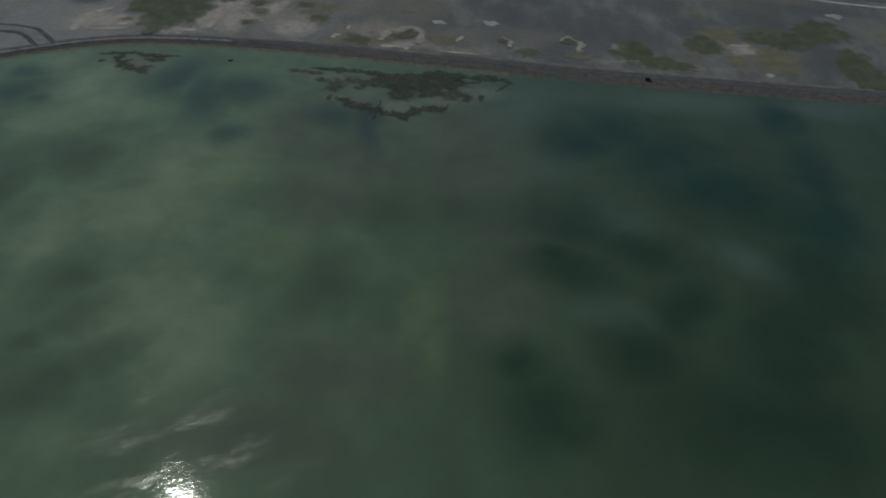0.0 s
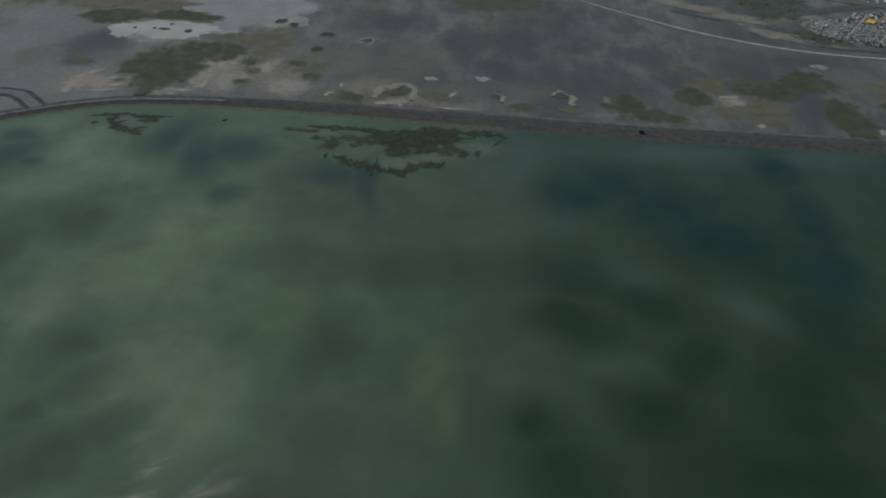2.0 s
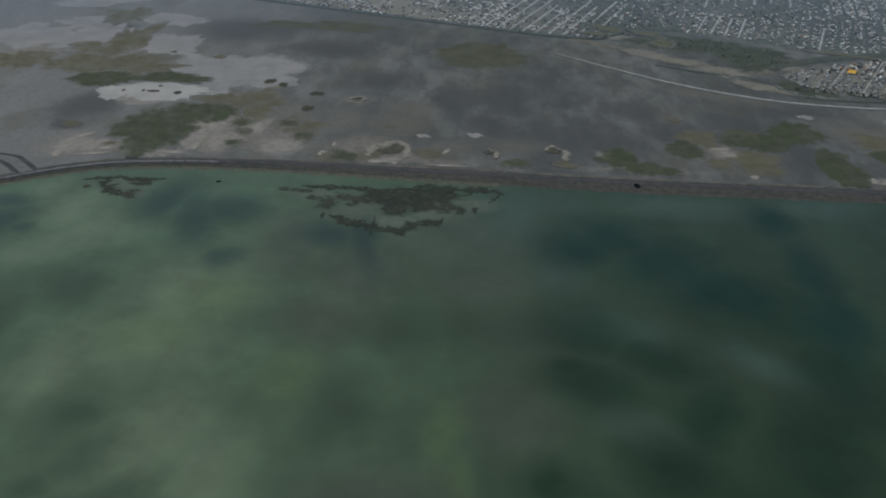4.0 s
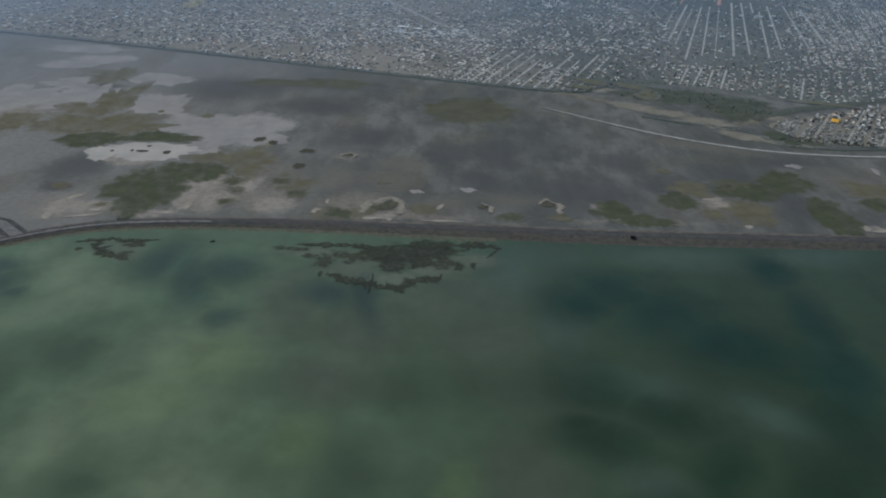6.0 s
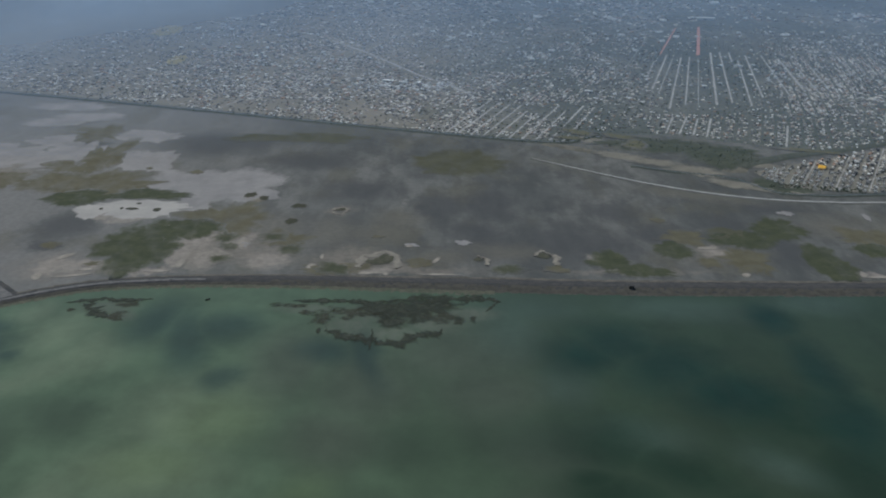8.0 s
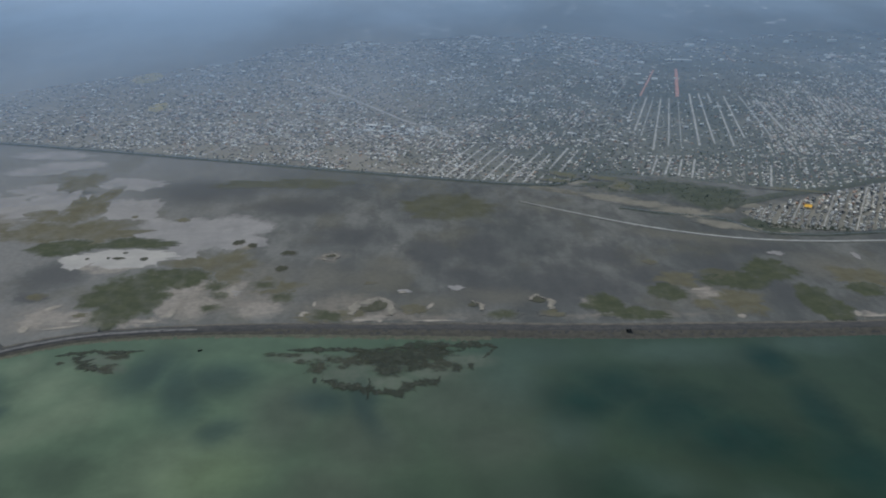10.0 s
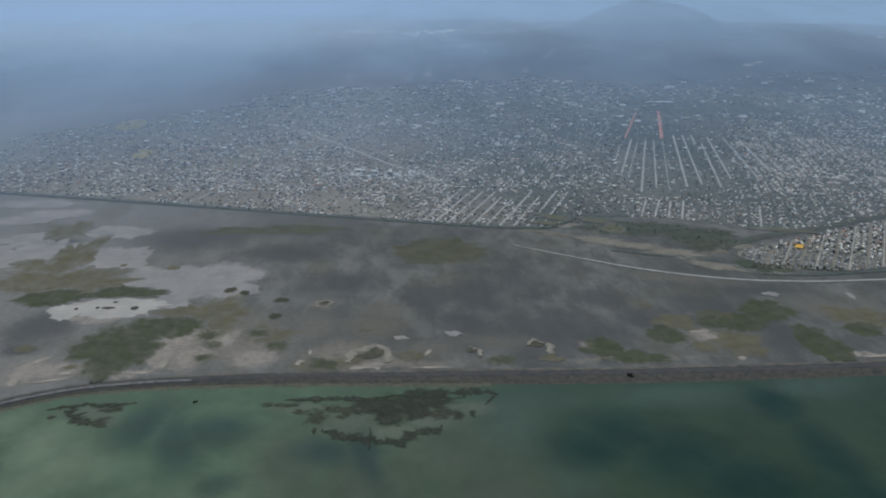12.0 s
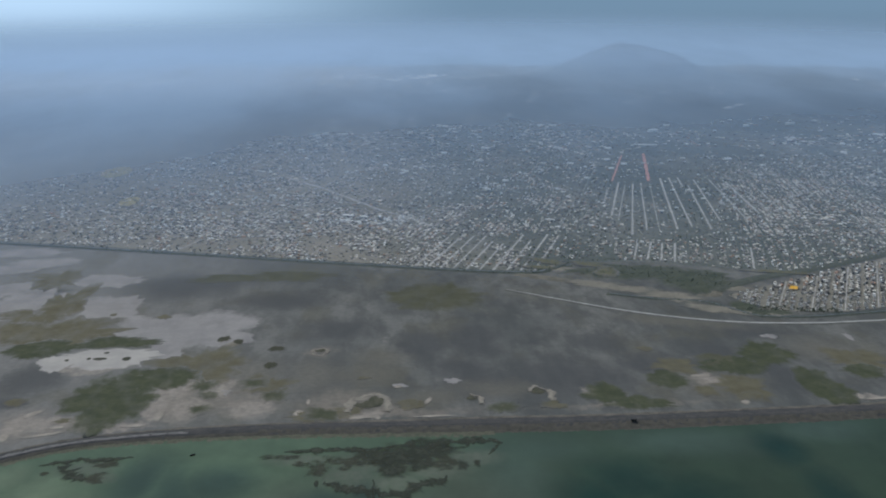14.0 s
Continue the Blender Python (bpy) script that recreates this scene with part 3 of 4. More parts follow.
TANPALE = patch_material("pale thrown-up earth", (0.205, 0.188, 0.162), (0.33, 0.302, 0.258), 5, 0.8, 0.6)
GREENPIT = plain("pit growth", (0.056, 0.060, 0.040), (0.098, 0.094, 0.068), 5)
for x, y, r, tilt, sweep, deep in ((-51, 719, 16, -12, 200, 1.7), (84, 736, 9.5, -40, 190, 1.8), (-93, 849, 7, -160, 330, 1.3), (30, 729, 8, -30, 120, 1.7)):
    ring_bank(x, y, r, tilt, sweep, deep, GREENPIT)


track = tagged(new("dirt_track"), "pale dirt track that swings down to the dike", "track", kind="structure")
loop = glide([(-420, 680), (-367, 679), (-346, 678), (-335, 671), (-323, 659), (-311, 648)], 50)
band("verge", loop, ((-9, 0.0), (-6, 0.35), (6, 0.35), (9, 0.0)), STONE, track, 1.4)
band("wheel_way", [p + Vector((0, 0, 0.42)) for p in loop], ((-4.4, 0), (0, 0.06), (4.4, 0)), CREST, track, 0.8)
for x, y, rx, ry, turn in ((-284, 695, 15, 3, 16), (-277, 707, 7, 3, 14), (-258, 706, 10, 4, 6), (-246, 701, 7, 2.6, 4), (-311, 692, 4, 8, 10), (-303, 734, 4, 10, -40), (-222, 705, 11, 3, 0), (-208, 722, 4, 13, 0),
                           (0, 703, 20, 2.4, -1), (-56, 705, 14, 3, 2), (-44, 703, 3, 4, 0), (-103, 717, 6, 6, 0), (-97, 738, 2, 7, 0), (-27, 763, 4, 4, 0), (-4, 732, 2.4, 8, -20), (347, 706, 14, 3, 3), (333, 711, 5, 7, 0),
                           (225, 765, 10, 4, 0), (307, 749, 4, 7, 0), (240, 708, 4, 6, 0), (128, 735, 4, 9, 50), (137, 722, 4, 7, 50), (-120, 760, 2, 9, 0), (-167, 768, 6, 10, 0)):
    patch("sand_bar", x, y, rx, ry, BRIGHTSAND, "bright streak of pale sand behind the dike", "sand", 40 + x * 0.07, turn, 0.3, 0.1, 0.2)


# ---- islets in the lake ----
def reed_ribbon(name, points, width, parent, seed, mat=None):
    """A ragged strip of reeds along a line, thick and thin by turns."""
    line = glide(points, 70)
    verts, faces = [], []
    for i, p in enumerate(line):
        d = (line[min(i + 1, 70)] - line[max(i - 1, 0)]).normalized()
        side = Vector((d.y, -d.x, 0))
        w = width * max(0.4, 0.95 + 0.8 * wob(i * 0.16, seed, 1)) * min(1, 0.15 + 4 * min(i, 70 - i) / 70)
        mid = width * 0.5 * wob(i * 0.11, seed, 5)
        for o, h in ((-1, 0.06), (-0.5, 0.2), (0.4, 0.2), (1, 0.06)):
            verts.append(p + side * (mid + o * w * (1 + 0.5 * wob(i * 0.5, o, seed))) + Vector((0, 0, h + 0.12 * wob(i, o, seed))))
        if i:
            for k in range(3):
                a = (i - 1) * 4 + k
                faces.append((a, a + 1, a + 5, a + 4))
    ob = link(name, verts, faces, mat or PEAT, parent)
    ob.data.attributes.new("rim", "FLOAT", "POINT").data.foreach_set("value", [abs(o) for _ in line for o in (-1, -0.4, 0.4, 1)])
    return ob


def reed_clump(name, x, y, rx, ry, parent, seed, mat=None, high=0.2):
    bm = bmesh.new()
    n = 64
    rings = []
    for r in (0.35, 0.7, 1.0):
        ring = []
        for k in range(n):
            a = 2 * pi * k / n
            f = r * (1 + 0.45 * wob(1.9 * cos(a) + seed, 1.9 * sin(a), seed))
            ring.append(bm.verts.new((x + rx * f * cos(a), y + ry * f * sin(a), high * (1 - r) + 0.12 * wob(k, r, seed) * (1 - r) + 0.05)))
        rings.append(ring)
    bm.faces.new(rings[0])
    for a, b in zip(rings, rings[1:]):
        for k in range(n):
            bm.faces.new((a[k], b[k], b[(k + 1) % n], a[(k + 1) % n]))
    ob = part(name, bm, mat or PEAT, parent)
    ob.data.attributes.new("rim", "FLOAT", "POINT").data.foreach_set("value", [r for r in (0.35, 0.7, 1.0) for _ in range(n)])
    return ob


def large_islet():
    isle = tagged(new("islet"), "half-drowned islet of dark reeds round pale silty shallows", "islet")
    isle.location = (-47, 650, -0.54)
    reed_ribbon("landward_reeds", [(-62, 3), (-45, 3), (-22, 3), (0, 2), (16, 5)], 5.0, isle, 1.1)
    reed_ribbon("landward_reeds", [(12, 5), (30, 9), (49, 10), (66, 9), (78, 8), (90, 3)], 7.0, isle, 4.6)
    for k, (x, y, rx, ry) in enumerate(((24, -8, 33, 21), (12, -30, 15, 14), (40, -4, 22, 17), (2, -8, 18, 13), (31, -24, 12, 11), (14, -16, 20, 16))):
        reed_clump("middle_reeds", x, y, rx, ry, isle, 5.4 + 1.3 * k)
    reed_ribbon("outer_reeds", [(-32, -42), (-25, -50), (-14, -56), (-2, -59), (8, -64)], 6.6, isle, 3.7)
    reed_ribbon("outer_reeds", [(2, -64), (12, -64), (26, -56), (38, -49), (48, -42)], 7.0, isle, 6.7)
    reed_clump("reed_tuft", 59, -28, 5.5, 9, isle, 7.7)
    reed_clump("reed_tuft", 69, -25, 3.4, 7, isle, 3.2)
    reed_clump("reed_tuft", -38, -45, 1.8, 7, isle, 6.1)
    reed_ribbon("tip_reeds", [(88, 4), (84, -3), (78, -13)], 1.8, isle, 2.2, THINREED)
    reed_clump("thin_reeds", -38, -24, 9, 15, isle, 4.2, THINREED)
    reed_clump("thin_reeds", -50, -16, 6, 8, isle, 1.9, THINREED)
    reed_clump("thin_reeds", -62, -5, 24, 4.5, isle, 2.9, THINREED)
    reed_clump("thin_reeds", 44, -22, 18, 12, isle, 8.3, THINREED)
    reed_clump("thin_reeds", -14, -16, 20, 12, isle, 9.1, THINREED)
    reed_ribbon("channel_reeds", [(-1, -42), (-1, -58), (-2, -74)], 1.5, isle, 2.6)


def small_islet():
    isle = tagged(new("islet"), "small half-drowned islet of dark reeds near the shore", "islet")
    isle.location = (-236, 640, -0.54)
    reed_ribbon("landward_reeds", [(-36, 6), (-24, 10), (-8, 12), (8, 11), (25, 14)], 4.6, isle, 2.1)
    reed_ribbon("outer_reeds", [(-22, 6), (-15, -3), (-8, -11), (0, -18)], 7.0, isle, 5.5)
    reed_clump("middle_reeds", 10, 5, 10, 8, isle, 8.8, THINREED)
    reed_clump("thin_reeds", 7, -15, 10, 9, isle, 3.9, THINREED)
    reed_clump("reed_tuft", -29, -5, 4, 3.4, isle, 6.6, THINREED)


large_islet()
small_islet()


def float_boat(x, y):
    boat = tagged(new("boat"), "small dark boat floating on the lake", "boat")
    boat.location = (x, y, -0.6)
    bm = bmesh.new()
    n = 12
    low = [bm.verts.new((1.6 * cos(2 * pi * k / n), 0.5 * sin(2 * pi * k / n), 0)) for k in range(n)]
    top = [bm.verts.new((2.0 * cos(2 * pi * k / n), 0.75 * sin(2 * pi * k / n), 0.6)) for k in range(n)]
    bm.faces.new(low[::-1])
    for k in range(n):
        bm.faces.new((low[k], low[(k + 1) % n], top[(k + 1) % n], top[k]))
    part("hull", bm, BLACK, boat)
    bm = bmesh.new()
    box(bm, 0.3, 0, 0.35, 0.4, 1.1, 0.08)
    part("bench", bm, WOOD, boat)
    boat.rotation_euler = (0, 0, 0.6)


float_boat(-171.4, 653.5)


def pump_house(x, y, z):
    hut = tagged(new("pump_house"), "small dark pump house on the dike", "hut")
    hut.location = (x, y, z)
    bm = bmesh.new()
    box(bm, 0, 0, 0, 3.4, 3.0, 2.0)
    part("wall", bm, BLACK, hut)
    bm = bmesh.new()
    box(bm, 0, 0, 2.0, 4.0, 3.6, 0.25)
    part("roof", bm, STONE, hut)
    bm = bmesh.new()
    box(bm, 0.4, -1.53, 0, 0.8, 0.08, 1.5)
    part("door", bm, WOOD, hut)


pump_house(144.0, 679.0, 0.9)


# ---- road, canal banks and the city's edge ----
DRYVERGE = plain("dry grey verge", (0.105, 0.110, 0.104), (0.165, 0.165, 0.150), 7, 0.95, 0.1, 0.2)
road_line = glide([(100, 1026), (120, 1010), (152, 984), (202, 946), (252, 917), (302, 898), (353, 889), (420, 888), (560, 900), (900, 960), (1600, 1150)], 160)
road = tagged(new("road"), "pale curved road on a low bank across the dry lake bed", "road", kind="structure")
band("road_bank", road_line, ((-5.0, 0), (-2.4, 0.6), (2.4, 0.6), (5.0, 0)), DRYVERGE, road, 1.2)
band("carriageway", [p + Vector((0, 0, 0.66)) for p in road_line], ((-1.6, 0), (0, 0.05), (1.6, 0)), CONCRETE, road, 0.35, 60)

bank_line = glide([(120, 1088), (177, 1052), (218, 1034), (255, 1006), (282, 992), (311, 988), (322, 1000)], 120)
tagged(band("canal_bank", bank_line, ((-9, 0), (-5, 0.3), (-2, 0.42), (2, 0.42), (4, 0.3), (8, 0)), BERM, None, 2.6),
       "bare tan earth bank beside the canal", "earth bank", kind="structure")
BARE = patch_material("bare tan earth", (0.185, 0.174, 0.146), (0.260, 0.242, 0.204), 9, 0.5, 0.5)
for x, y, rx, ry, k in ((272, 984, 44, 18, 1.2), (305, 938, 44, 15, 3.4), (337, 920, 34, 8, 5.9), (230, 1018, 42, 16, 7.7), (196, 1040, 36, 12, 9.2), (174, 1104, 26, 12, 4.4), (345, 1010, 22, 12, 6.6)):
    patch("bare_soil", x, y, rx, ry, BARE, "bare tan earth between the road and the canal", "soil", k, -24, 0.3, 0.3, 0.35)
YELLOWGRASS = patch_material("dry yellowish grass", (0.110, 0.112, 0.070), (0.165, 0.155, 0.105), 6, 0.5, 0.5)
for x, y, rx, ry, k in ((166, 1138, 24, 12, 1.7), (226, 1084, 15, 22, 3.9), (212, 1120, 22, 10, 6.3), (150, 1112, 20, 8, 8.8), (420, 1066, 40, 8, 2.2)):
    patch("dry_grass", x, y, rx, ry, YELLOWGRASS, "dry yellowish grass beside the canal", "grass", k, -20, 0.35, 0.1, 0.95)
EDGE = [(-2600, 1950), (-1200, 1500), (-820, 1385), (-527, 1300), (-310, 1231), (-56, 1146), (125, 1095), (185, 1118), (272, 1124), (392, 1078), (463, 1072),
        (580, 1128), (900, 1270), (2600, 2000)]
edge_line = glide(EDGE, 260)
CANAL = plain("dark canal water", (0.035, 0.045, 0.045), (0.06, 0.07, 0.065), 10, 0.3, 0.4)
WOODS = patch_material("dull green scrub", (0.052, 0.066, 0.050), (0.098, 0.108, 0.080), 7, 0.4, 0.3, bare=0.2)
VERGE = plain("dark canal verge", (0.070, 0.082, 0.070), (0.11, 0.118, 0.10), 6, 0.95, 0.1, 0.3)
canal = tagged(new("canal"), "dark narrow canal along the edge of the city", "canal", kind="structure")
dark = [p for p in edge_line if p.x < 190]
band("verge", dark, ((-7, 0.02), (-4, 0.7), (3, 0.7), (8, 0.05)), VERGE, canal, 1.6)
band("channel", [p + Vector((0, 0, 0.8)) for p in dark], ((-1.6, 0), (1.6, 0)), CANAL, canal, 0.4)
low_line = glide([(205, 1003), (247, 981), (266, 976), (298, 964), (315, 942), (335, 915), (377, 908), (423, 912), (520, 925), (700, 960)], 120)
band("lower_verge", low_line, ((-5, 0.02), (-2.5, 0.6), (2.5, 0.6), (5, 0.02)), VERGE, canal, 2.2)
band("lower_channel", [p + Vector((0, 0, 0.7)) for p in low_line], ((-1.0, 0), (1.0, 0)), CANAL, canal, 0.5)
back_line = glide([(322, 1003), (385, 1044), (463, 1076), (580, 1133), (760, 1215)], 60)
band("side_channel", [p + Vector((0, 0, 0.3)) for p in back_line], ((-9, 0), (-4, 0.5), (4, 0.5), (9, 0)), VERGE, canal, 1.5)
for x, y, rx, ry, s in ((331, 944, 15, 22, 7.3), (304, 1052, 46, 52, 5.2), (306, 1014, 16, 28, 2.6), (350, 922, 24, 9, 8.1), (250, 1085, 62, 32, 3.3), (316, 1046, 42, 44, 4.1), (205, 1092, 34, 14, 6.1)):
    patch("canal_woods", x, y, rx, ry, WOODS, "dark green scrub woods beside the canal", "woods", s, high=0.5, lift=0.32)


EDGE_X, EDGE_Y = [p.x for p in edge_line], [p.y for p in edge_line]


def edge_y(x):
    return float(np.interp(x, EDGE_X, EDGE_Y))


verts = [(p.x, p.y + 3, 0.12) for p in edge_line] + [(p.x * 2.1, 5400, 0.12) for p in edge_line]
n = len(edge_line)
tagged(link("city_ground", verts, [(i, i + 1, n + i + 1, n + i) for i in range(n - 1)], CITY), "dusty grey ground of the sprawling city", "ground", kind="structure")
quarter = [(330, 985), (345, 929), (428, 919), (473, 930), (760, 1010), (900, 1180), (760, 1200), (572, 1117), (453, 1052)]
tagged(link("quarter_ground", [(x, y, 0.16) for x, y in quarter], [tuple(range(len(quarter)))], DUSTY), "dusty ground of the quarter by the canal", "ground", kind="structure")


# ---- the city ----
def along(azimuth):
    a = radians(azimuth)
    return np.array([sin(a), cos(a)]), np.array([cos(a), -sin(a)])


def inside(poly, p):
    hit = False
    for (x0, y0), (x1, y1) in zip(poly, poly[1:] + poly[:1]):
        if (y0 > p[1]) != (y1 > p[1]) and p[0] < (x1 - x0) * (p[1] - y0) / (y1 - y0) + x0:
            hit = not hit
    return hit


rng = np.random.default_rng(4)
PITCH = 15.5
blocks, crowns, near_lots = [], [], []


def district(origin, azimuth, across, length, keep, fill=0.85, size=1.0, tree=0.12, white=0.0, cross=62):
    """Rows of plots on both sides of parallel streets."""
    u, v = along(azimuth)
    for k in range(across[0], across[1]):
        for side, row in ((-1, 3.3), (-1, 6.0), (1, 3.3), (1, 6.0)):
            s = length[0] + rng.uniform(0, 3)
            while s < length[1]:
                w = rng.uniform(1.9, 3.4) * size
                s += w
                if s % cross < 4.5:
                    continue
                p = np.array(origin) + u * s + v * (k * PITCH + side * (row + rng.uniform(-0.6, 0.6)))
                chance = keep(p)
                if chance <= 0:
                    continue
                r = rng.uniform()
                if r < fill * chance:
                    blocks.append((p[0], p[1], w * 0.92, rng.uniform(2.0, 3.2) * size, rng.choice([0.5, 0.6, 0.7, 0.85, 1.1]) * rng.uniform(0.9, 1.1), radians(azimuth + rng.uniform(-2, 2))))
                elif r < fill * chance + tree * 0.2:
                    crowns.append((p[0], p[1], rng.uniform(0.7, 1.5)))


def keep_west(p):
    x, y = p
    lo = edge_y(x) + 6
    if y < lo or x > 118 + (y - 1095) * 0.364 or x < -0.62 * y:
        return 0
    if not off_avenue(p):
        return 0
    if ((x - 30) / 120) ** 2 + ((y - 1610) / 190) ** 2 < 1 + 1.2 * wob(x / 50, y / 60, 4):
        return 0.16
    f = 1.0 if y < lo + 260 else math.exp(-(y - lo - 260) / 430)
    if x < -260:
        f *= math.exp((x + 260) / 190)
    if y < lo + 170 and x > -20 + (y - 1095) * 0.364:
        f *= 0.62
    if f < 0.03:
        return 0
    return f * (0.10 + 1.05 * max(0, min(1, 0.42 + 2.8 * wob(x / 55, y / 110, 3))))


def keep_fan(p):
    x, y = p
    if y < 1240 or y > 1985 or x < 268 + (y - 1240) * 0.27 or y < edge_y(x) + 10:
        return 0
    if not off_streets(p):
        return 0
    f = 0.2 if x < 455 + (y - 1240) * 0.24 else 1.15
    if y > 1640:
        f *= max(0.1, 0.5 - (y - 1640) / 900)
    for x0, y0, x1, y1 in ((376, 1661, 467, 1945), (439, 1655, 517, 1963)):
        if y > y0 - 10 and abs(x - x0 - (x1 - x0) * (y - y0) / (y1 - y0)) < 7:
            return 0
    return f * (0.15 + 0.95 * max(0, min(1, 0.45 + 1.5 * wob(x / 80, y / 120, 8))))


def keep_low(p):
    x, y = p
    return 0 if not (edge_y(x) + 6 < y < 1232 + 0.06 * max(0, x - 330) and 255 < x < 900 and off_streets(p)) else 0.45 + 0.5 * max(0, wob(x / 60, y / 60, 2))


def keep_between(p):
    x, y = p
    if y < edge_y(x) + 25 or x < 130 + (y - 1095) * 0.364 or x > 262 + (y - 1240) * 0.27 or y > 1700:
        return 0
    return 0.2


def keep_quarter(p):
    return 1.0 if inside(quarter, p) and not inside([(401, 989), (416, 989), (418, 1011), (403, 1011)], p) else 0


MAIN = [(-190, 1757), (-152, 1694), (-114, 1632), (-68, 1539), (-23, 1450), (11, 1404), (41, 1340)]
# straight streets that fan out: both ends and width
FAN = [(305, 1383, 385, 1651, 4.2), (311, 1365, 388, 1621, 2.0), (303, 1263, 406, 1637, 3.6), (330, 1287, 420, 1638, 3.0), (346, 1282, 433, 1629, 1.6), (373, 1289, 467, 1683, 4.2),
       (397, 1300, 483, 1684, 3.6), (480, 1597, 499, 1685, 4.0), (419, 1285, 493, 1608, 3.8), (450, 1337, 520, 1660, 3.8), (492, 1350, 547, 1662, 3.4), (523, 1377, 568, 1638, 5.2),
       (542, 1378, 570, 1542, 3.2), (561, 1379, 597, 1567, 3.0), (319, 1483, 350, 1589, 3.2), (300, 1557, 386, 1820, 1.6), (207, 1291, 278, 1502, 1.6), (208, 1416, 250, 1545, 2.6)]
LANES = [(271, 1138, 297, 1217), (286, 1134, 317, 1224), (302, 1130, 328, 1213), (316, 1122, 345, 1214), (398, 1084, 432, 1181)]


def clear_of(p, ends, gap):
    x0, y0, x1, y1 = ends
    if p[1] < y0 - gap or p[1] > y1 + gap:
        return True
    t = max(0, min(1, (p[1] - y0) / (y1 - y0)))
    return abs(p[0] - x0 - t * (x1 - x0)) > gap


def off_avenue(p, gap=4.2):
    return all(clear_of(p, b + a, gap) for a, b in zip(MAIN, MAIN[1:]))


def off_streets(p):
    return all(clear_of(p, r[:4], r[4] * 0.5 + 1.6) for r in FAN) and all(clear_of(p, r, 2.9) for r in LANES)


district((125, 1095), 20.2, (-80, 2), (-60, 1500), keep_west, 0.8, tree=0.08)
district((300, 1240), 13.6, (-3, 40), (-40, 780), keep_fan)
district((300, 1120), 17.6, (-6, 40), (-60, 320), keep_low, 0.7)
district((220, 1150), 18.0, (-8, 12), (-40, 600), keep_between, 0.8, tree=0.4)

# the quarter by the canal: every house a thing of its own
u, v = along(27.4)
for k in range(-4, 18):
    for side in (-1, 1):
        s = -40 + rng.uniform(0, 3)
        while s < 190:
            w = rng.uniform(2.0, 3.1)
            s += w + 0.3
            p = np.array((436, 940)) + u * s + v * ((k - 3) * PITCH + side * (rng.choice([3.6, 4.6, 5.6]) + rng.uniform(-0.8, 0.8)))
            p = p + rng.uniform(-0.9, 0.9, 2)
            if keep_quarter(p) and rng.uniform() < 0.72:
                near_lots.append((p[0], p[1], w))
            elif keep_quarter(p) and rng.uniform() < 0.3:
                crowns.append((p[0], p[1], rng.uniform(0.6, 1.2)))

# scattered houses, halls and trees of the far city
for _ in range(40000):
    y = 1300 + 2700 * rng.uniform() ** 1.7
    x = rng.uniform(-0.60, 0.62) * y
    if y < edge_y(x) + 20:
        continue
    if keep_west((x, y)) > 0.3 or keep_fan((x, y)) > 0.2 or not off_avenue((x, y)) or not off_streets((x, y)):
        continue
    if ((x - 40) / 150) ** 2 + ((y - 1620) / 200) ** 2 < 1 + 1.2 * wob(x / 50, y / 60, 4) and rng.uniform() < 0.75:
        continue
    if 268 + (y - 1240) * 0.27 < x < 455 + (y - 1240) * 0.24 and 1240 < y < 1985 and rng.uniform() < 0.85:
        continue
    if 130 + (y - 1095) * 0.364 < x < 268 + (y - 1240) * 0.27 and y < 1800 and rng.uniform() < 0.7:
        continue
    if ((x - 270) / 110) ** 2 + ((y - 1750) / 260) ** 2 < 1 + 1.2 * wob(x / 60, y / 60, 6) and rng.uniform() < 0.6:
        continue
    if ((x - 1050) / 900) ** 2 + ((y - 3000) / 800) ** 2 < 1 and rng.uniform() < 0.7:
        continue
    f = (0.46 + 0.7 * wob(x / 130, y / 260, 5)) * max(0.3, 1.1 - (y - 1350) / 1900) * min(1, math.exp((x + 0.24 * y) / 420))
    if rng.uniform() < f:
        g = rng.uniform(2.2, 5.5) * (1 + (y - 1350) / 2200)
        blocks.append((x, y, g, g * rng.uniform(0.6, 1.4), rng.uniform(0.5, 1.2), radians(rng.choice([14, 20, 104]) + rng.uniform(-3, 3))))
    elif rng.uniform() < 0.025:
        crowns.append((x, y, rng.uniform(1.2, 2.4)))
for _ in range(26000):
    y = 2050 + 2350 * rng.uniform() ** 1.35
    x = rng.uniform(-0.60, 0.62) * y
    if ((x - 1050) / 900) ** 2 + ((y - 3000) / 800) ** 2 < 1 and rng.uniform() < 0.85:
        continue
    if rng.uniform() < 0.34 + 0.8 * wob(x / 150, y / 320, 9):
        g = rng.uniform(4.0, 9.0) * y / 3000
        blocks.append((x, y, g * rng.uniform(0.8, 2.2), g, rng.uniform(1.0, 2.0), radians(rng.choice([14, 20, 104]) + rng.uniform(-5, 5))))
for _ in range(600):
    x = rng.uniform(180, 380)
    y = rng.uniform(1000, 1130)
    if ((x - 250) / 58) ** 2 + ((y - 1085) / 28) ** 2 < 1 or ((x - 316) / 38) ** 2 + ((y - 1046) / 40) ** 2 < 1:
        crowns.append((x, y, rng.uniform(0.6, 1.3)))
for x, y in rng.uniform((330, 915), (420, 960), (500, 2)):
    if abs(y - 938 + 0.2 * (x - 345)) < 9:
        crowns.append((x, y, rng.uniform(0.6, 1.2)))
